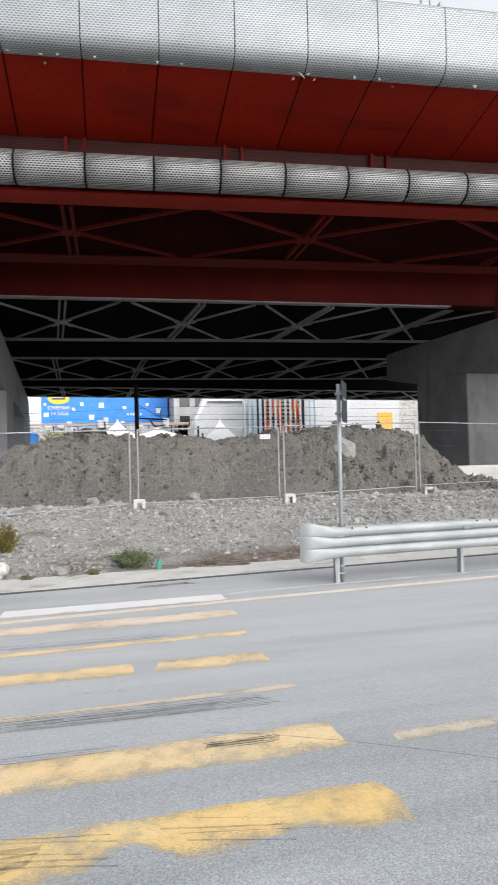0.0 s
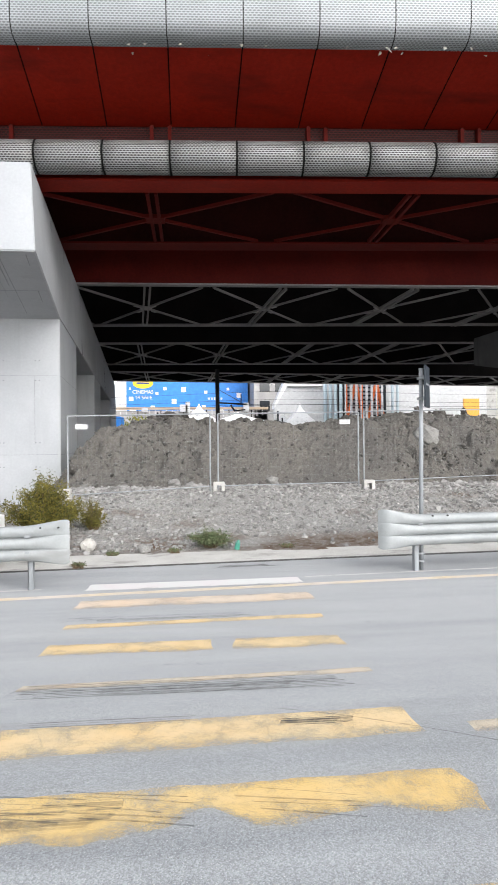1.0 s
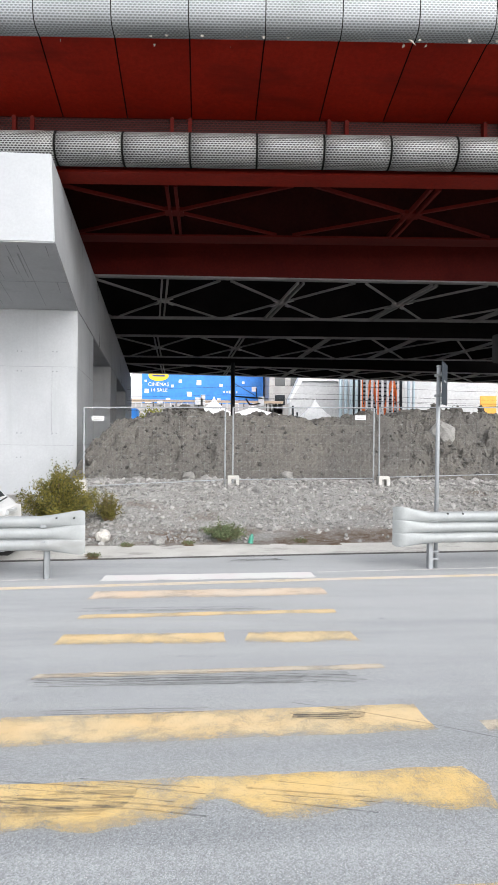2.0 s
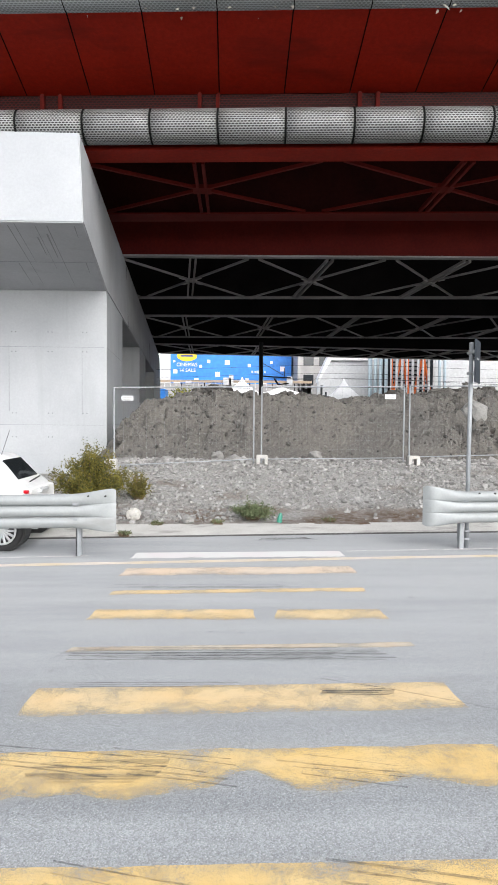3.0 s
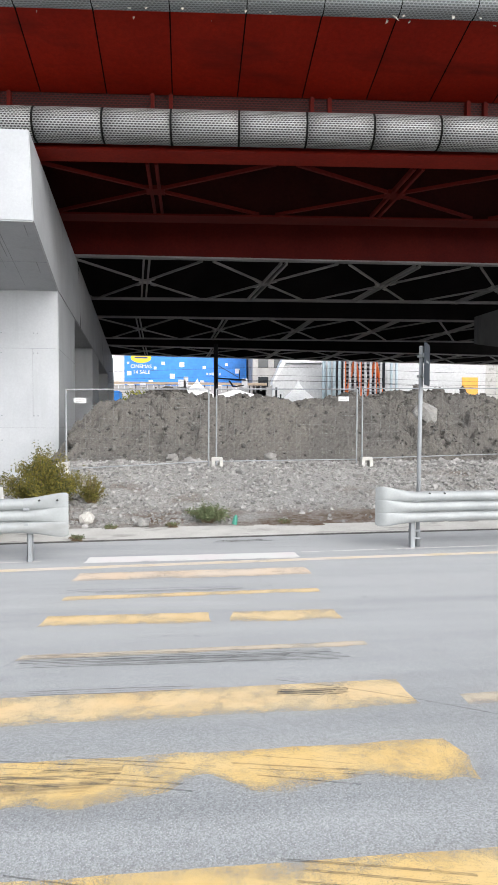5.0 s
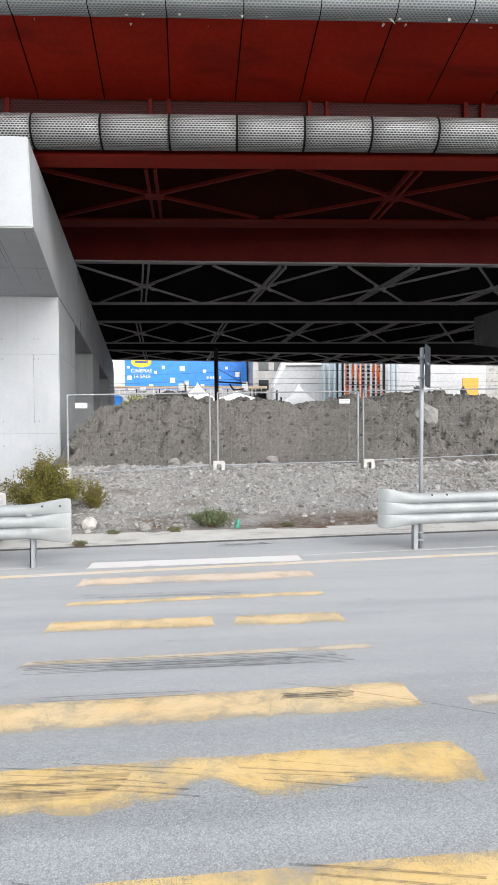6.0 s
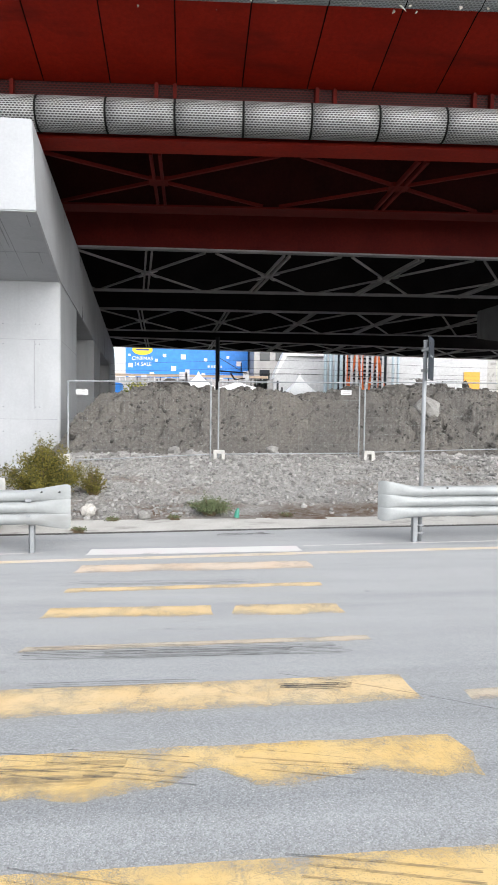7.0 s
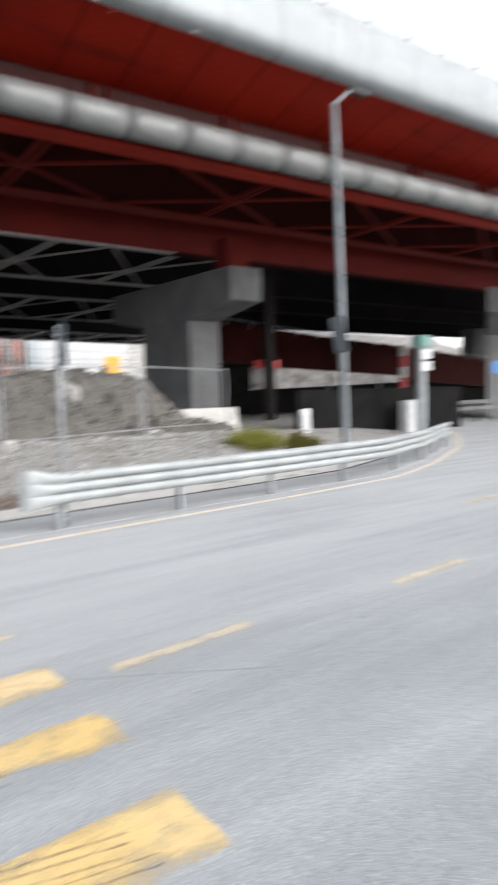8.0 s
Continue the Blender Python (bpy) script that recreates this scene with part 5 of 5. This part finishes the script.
part("parapet", boxed(-13.1, 14.1, 111.8, 112.1, 8.45, 8.9), M_TAN, mall, "tan parapet rail")
for k in range(27):
    part("bay_post", boxed(-13 + k, -12.85 + k, 111.85, 111.98, 6.9 + 0.3 * (k % 3), 8.4), M_FACADE if k % 4 else M_BLACK_STEEL, mall)
for x0, x1, z in ((-1.6, -0.2, 9.3), (-0.6, 0.2, 9.8), (9.6, 10.6, 9.6), (-8.2, -7.2, 8.7)):
    part("roof_unit", boxed(x0, x1, 111.0, 111.7, 8.0, z, bevel=0.05), M_FACADE, mall, "white rooftop unit")
for k, (x, w) in enumerate(((3.6, 0.35), (4.2, 0.4), (4.85, 0.3), (5.4, 0.4), (6.0, 0.3))):
    part("letter_bar", boxed(x, x + w, 119.88, 119.96, 10.8, 11.2), M_FACADE, mall, "white unreadable letter")
for x, z, s in ((-4.5, 12.9, 0.6), (-1.0, 12.7, 0.9), (-2.8, 10.5, 0.9), (-6.8, 9.3, 0.8), (2.8, 9.4, 0.7), (3.2, 12.2, 0.6), (6.0, 9.0, 0.9), (9.5, 11.6, 0.9), (9.7, 8.6, 1.1), (-10.5, 8.4, 1.2), (-10.8, 11.0, 0.8), (7.4, 12.8, 0.5), (0.6, 8.4, 0.9), (5.0, 11.0, 0.5), (-6.0, 12.0, 0.5), (-11.0, 12.9, 0.4)):
    part("white_square", boxed(x - s / 2, x + s / 2, 119.9, 120, z - s / 2, z + s / 2), M_WHITE, mall)
bm = bmesh.new()
bmesh.ops.create_circle(bm, cap_ends=True, segments=32, radius=1.0, matrix=Matrix.Translation((-8.6, 119.85, 13.9)) @ Matrix.Rotation(radians(90), 4, "X") @ Matrix.Diagonal((1.9, 1.0, 1, 1)))
logo = part("oval_sign", bm, M_LOGO, mall, "yellow oval sign")
part("sign_bar", boxed(-9.8, -7.4, 119.8, 119.84, 13.75, 14.05), M_LOGO_BAR, logo)


def lettering(text, x, y, z, size, mat, parent):
    cu = bpy.data.curves.new("lettering", "FONT")
    cu.body, cu.size, cu.align_x, cu.extrude = text, size, "CENTER", 0.03
    cu.materials.append(mat)
    ob = new("lettering", cu)
    ob.parent, ob.matrix_parent_inverse = parent, parent.matrix_basis.inverted()
    ob.matrix_basis = pose(x, y, z, 90, 0, 0)
    return ob


lettering("CINEMAS", -8.6, 119.85, 11.95, 0.95, M_WHITE, mall)
lettering("14 SALE", -8.5, 119.85, 10.9, 0.95, M_WHITE, mall)

white_house = thing("white_building", "low white building with a gabled end and dark windows", "building", (23, 96, 0.8))
part("wall", prism([(13.0, 95, 0.8), (20.4, 95, 0.8), (20.4, 95, 11.2), (14.5, 95, 11.2), (13.0, 95, 8.2)], (0, 1.5, 0)), M_FACADE, white_house)
part("roof_edge", prism([(12.9, 94.5, 7.6), (12.9, 94.5, 8.2), (14.4, 94.5, 11.6), (20.6, 94.5, 11.6), (20.6, 94.5, 10.95), (14.85, 94.5, 10.95)], (0, 3, 0)), M_WHITE, white_house)
part("side_wall", boxed(20.4, 47.5, 97, 113, 0.8, 14.2), M_FACADE, white_house)
part("window", boxed(13.3, 13.6, 94.9, 95, 4.0, 7.2), M_DARKWIN, white_house)
part("window", boxed(14.0, 14.25, 94.9, 95, 4.0, 6.2), M_DARKWIN, white_house)
part("amber_board", boxed(43.6, 46.2, 96.85, 97, 6.4, 9.2), M_AMBER, white_house, "amber board on the wall")
part("side_board", boxed(47.5, 53.0, 97, 97.2, 0.8, 11.6), M_KERB, white_house)
screen = thing("tube_screen", "row of tall silver tubes in front of orange frames", "facade screen", (25, 90, 0.8))
for k in range(30):
    x = 19.6 + 11.2 * k / 29
    mat = M_PALEBLUE if k < 8 or k > 25 else (M_ORANGE if k % 6 == 3 else M_FACADE)
    yy = 90 + 0.8 * (k % 2)
    part("tube", rodded((x, yy, 0.7), (x, yy, 15), 0.115 if 8 <= k <= 25 else 0.15, 8), mat, screen)
for x0, x1 in ((23.0, 24.7), (26.1, 24.7), (26.1, 27.8), (29.3, 27.8)):
    part("frame", rodded((x0, 91.6, 4.0), (x1, 91.6, 11.5), 0.22, 8), M_ORANGE, screen, "slanting orange frame")
for k in range(14):
    part("louvre", boxed(23.6, 28.8, 92.8, 92.95, 3.5 + 0.6 * k, 3.85 + 0.6 * k), M_GALV_DULL, screen, "grey louvre blade")
part("dark_bay", boxed(22.2, 30.0, 93.2, 93.5, 0.8, 13), M_DARKWIN, screen)


def tent(x, y, w, z0, z1, z2):
    t = thing("gazebo_tent", "white canvas gazebo tent with a pointed roof", "tent", (x, y, 0.8), group="gazebo tents")
    bm = bmesh.new()
    rows = []
    for k in range(7):
        u = k / 6
        s = w / 2 * (1 - u) ** 1.5 + 0.03
        rows.append([bm.verts.new((x + a * s, y + b * s, z1 + (z2 - z1) * u)) for a, b in ((-1, -1), (1, -1), (1, 1), (-1, 1))])
    for i in range(6):
        for j in range(4):
            bm.faces.new((rows[i][j], rows[i][(j + 1) % 4], rows[i + 1][(j + 1) % 4], rows[i + 1][j]))
    bm.faces.new(rows[-1])
    part("canopy", bm, M_CANVAS, t)
    part("valance", boxed(x - w / 2, x + w / 2, y - w / 2, y + w / 2, z1 - 0.3, z1), M_CANVAS, t)
    for a in (-1, 1):
        for b in (-1, 1):
            part("leg", rodded((x + a * w * 0.48, y + b * w * 0.48, 0.8), (x + a * w * 0.48, y + b * w * 0.48, z1 - 0.2), 0.05), M_WHITE, t)


tent(15.6, 88, 5.4, 3.9, 4.6, 7.9)
tent(1.5, 95, 5.0, 4.0, 5.9, 8.4)
tent(7.5, 97, 9.0, 4.0, 5.6, 7.2)
mast = thing("catenary_mast", "black railway mast with a bracket arm for wires", "railway mast", (2.78, 60, 0.8))
part("pole", rodded((2.78, 60, 0.8), (2.74, 60, 9.3), 0.2, 10), M_WIRE, mast)
part("bracket", rodded((2.78, 60, 6.1), (5.6, 60, 5.95), 0.07, 8), M_WIRE, mast)
part("stay", rodded((2.78, 60, 7.4), (4.9, 60, 6.2), 0.03, 6), M_WIRE, mast)
part("dropper", rodded((5.0, 60, 6.9), (5.0, 60, 5.9), 0.05, 6), M_WIRE, mast)
part("insulator", rodded((4.0, 60, 5.9), (4.4, 60, 5.3), 0.08, 8), M_WIRE, mast)
part("insulator", rodded((4.3, 60, 5.3), (5.4, 60, 5.45), 0.06, 8), M_WIRE, mast)
for x, z in ((-2.9, 5.2), (6.8, 5.0)):
    p = thing("short_mast", "short black post beside the railway", "post", (x, 60, 0.8))
    part("pole", rodded((x, 60, 0.8), (x, 60, z), 0.08, 8), M_WIRE, p)
for k, (za, zb) in enumerate(((7.0, 7.6), (6.2, 6.0), (5.6, 6.6), (5.2, 5.5), (6.6, 7.0))):
    cu = bpy.data.curves.new("overhead_wire", "CURVE")
    cu.dimensions, cu.bevel_depth = "3D", 0.014
    sp = cu.splines.new("POLY")
    sp.points.add(16)
    for i in range(17):
        u = i / 16
        sp.points[i].co = (-30 + 80 * u, 61 + k, za + (zb - za) * u - 0.5 * math.sin(u * math.pi * 2) ** 2, 1)
    cu.materials.append(M_WIRE)
    tagged(new("overhead_wire", cu), "thin black overhead railway wire", "cable", group="overhead wires")
parked = thing("blue_container", "blue site container beyond the heap", "container", (-11.0, 92, 0.8))
part("container_body", boxed(-12.3, -9.6, 91, 95, 0.8, 6.3, bevel=0.05), M_BLUE, parked)
grey_block = thing("apartment_building", "grey building with dark windows beyond the railway", "building", (17, 110, 0))
part("wall", boxed(11.6, 19.0, 112, 125, 0, 22), M_GREY_STEEL, grey_block)
for x in (12.6, 15.4):
    for z in (8.2, 11.6):
        part("window", boxed(x, x + 1.8, 111.93, 112, z, z + 1.8), M_DARKWIN, grey_block)
shrub("far_bush", -7.3, 96, 0.8, 3.4, 5.4, 4200, M_BUSH, "yellow-green bush in front of the blue building", 0.28)
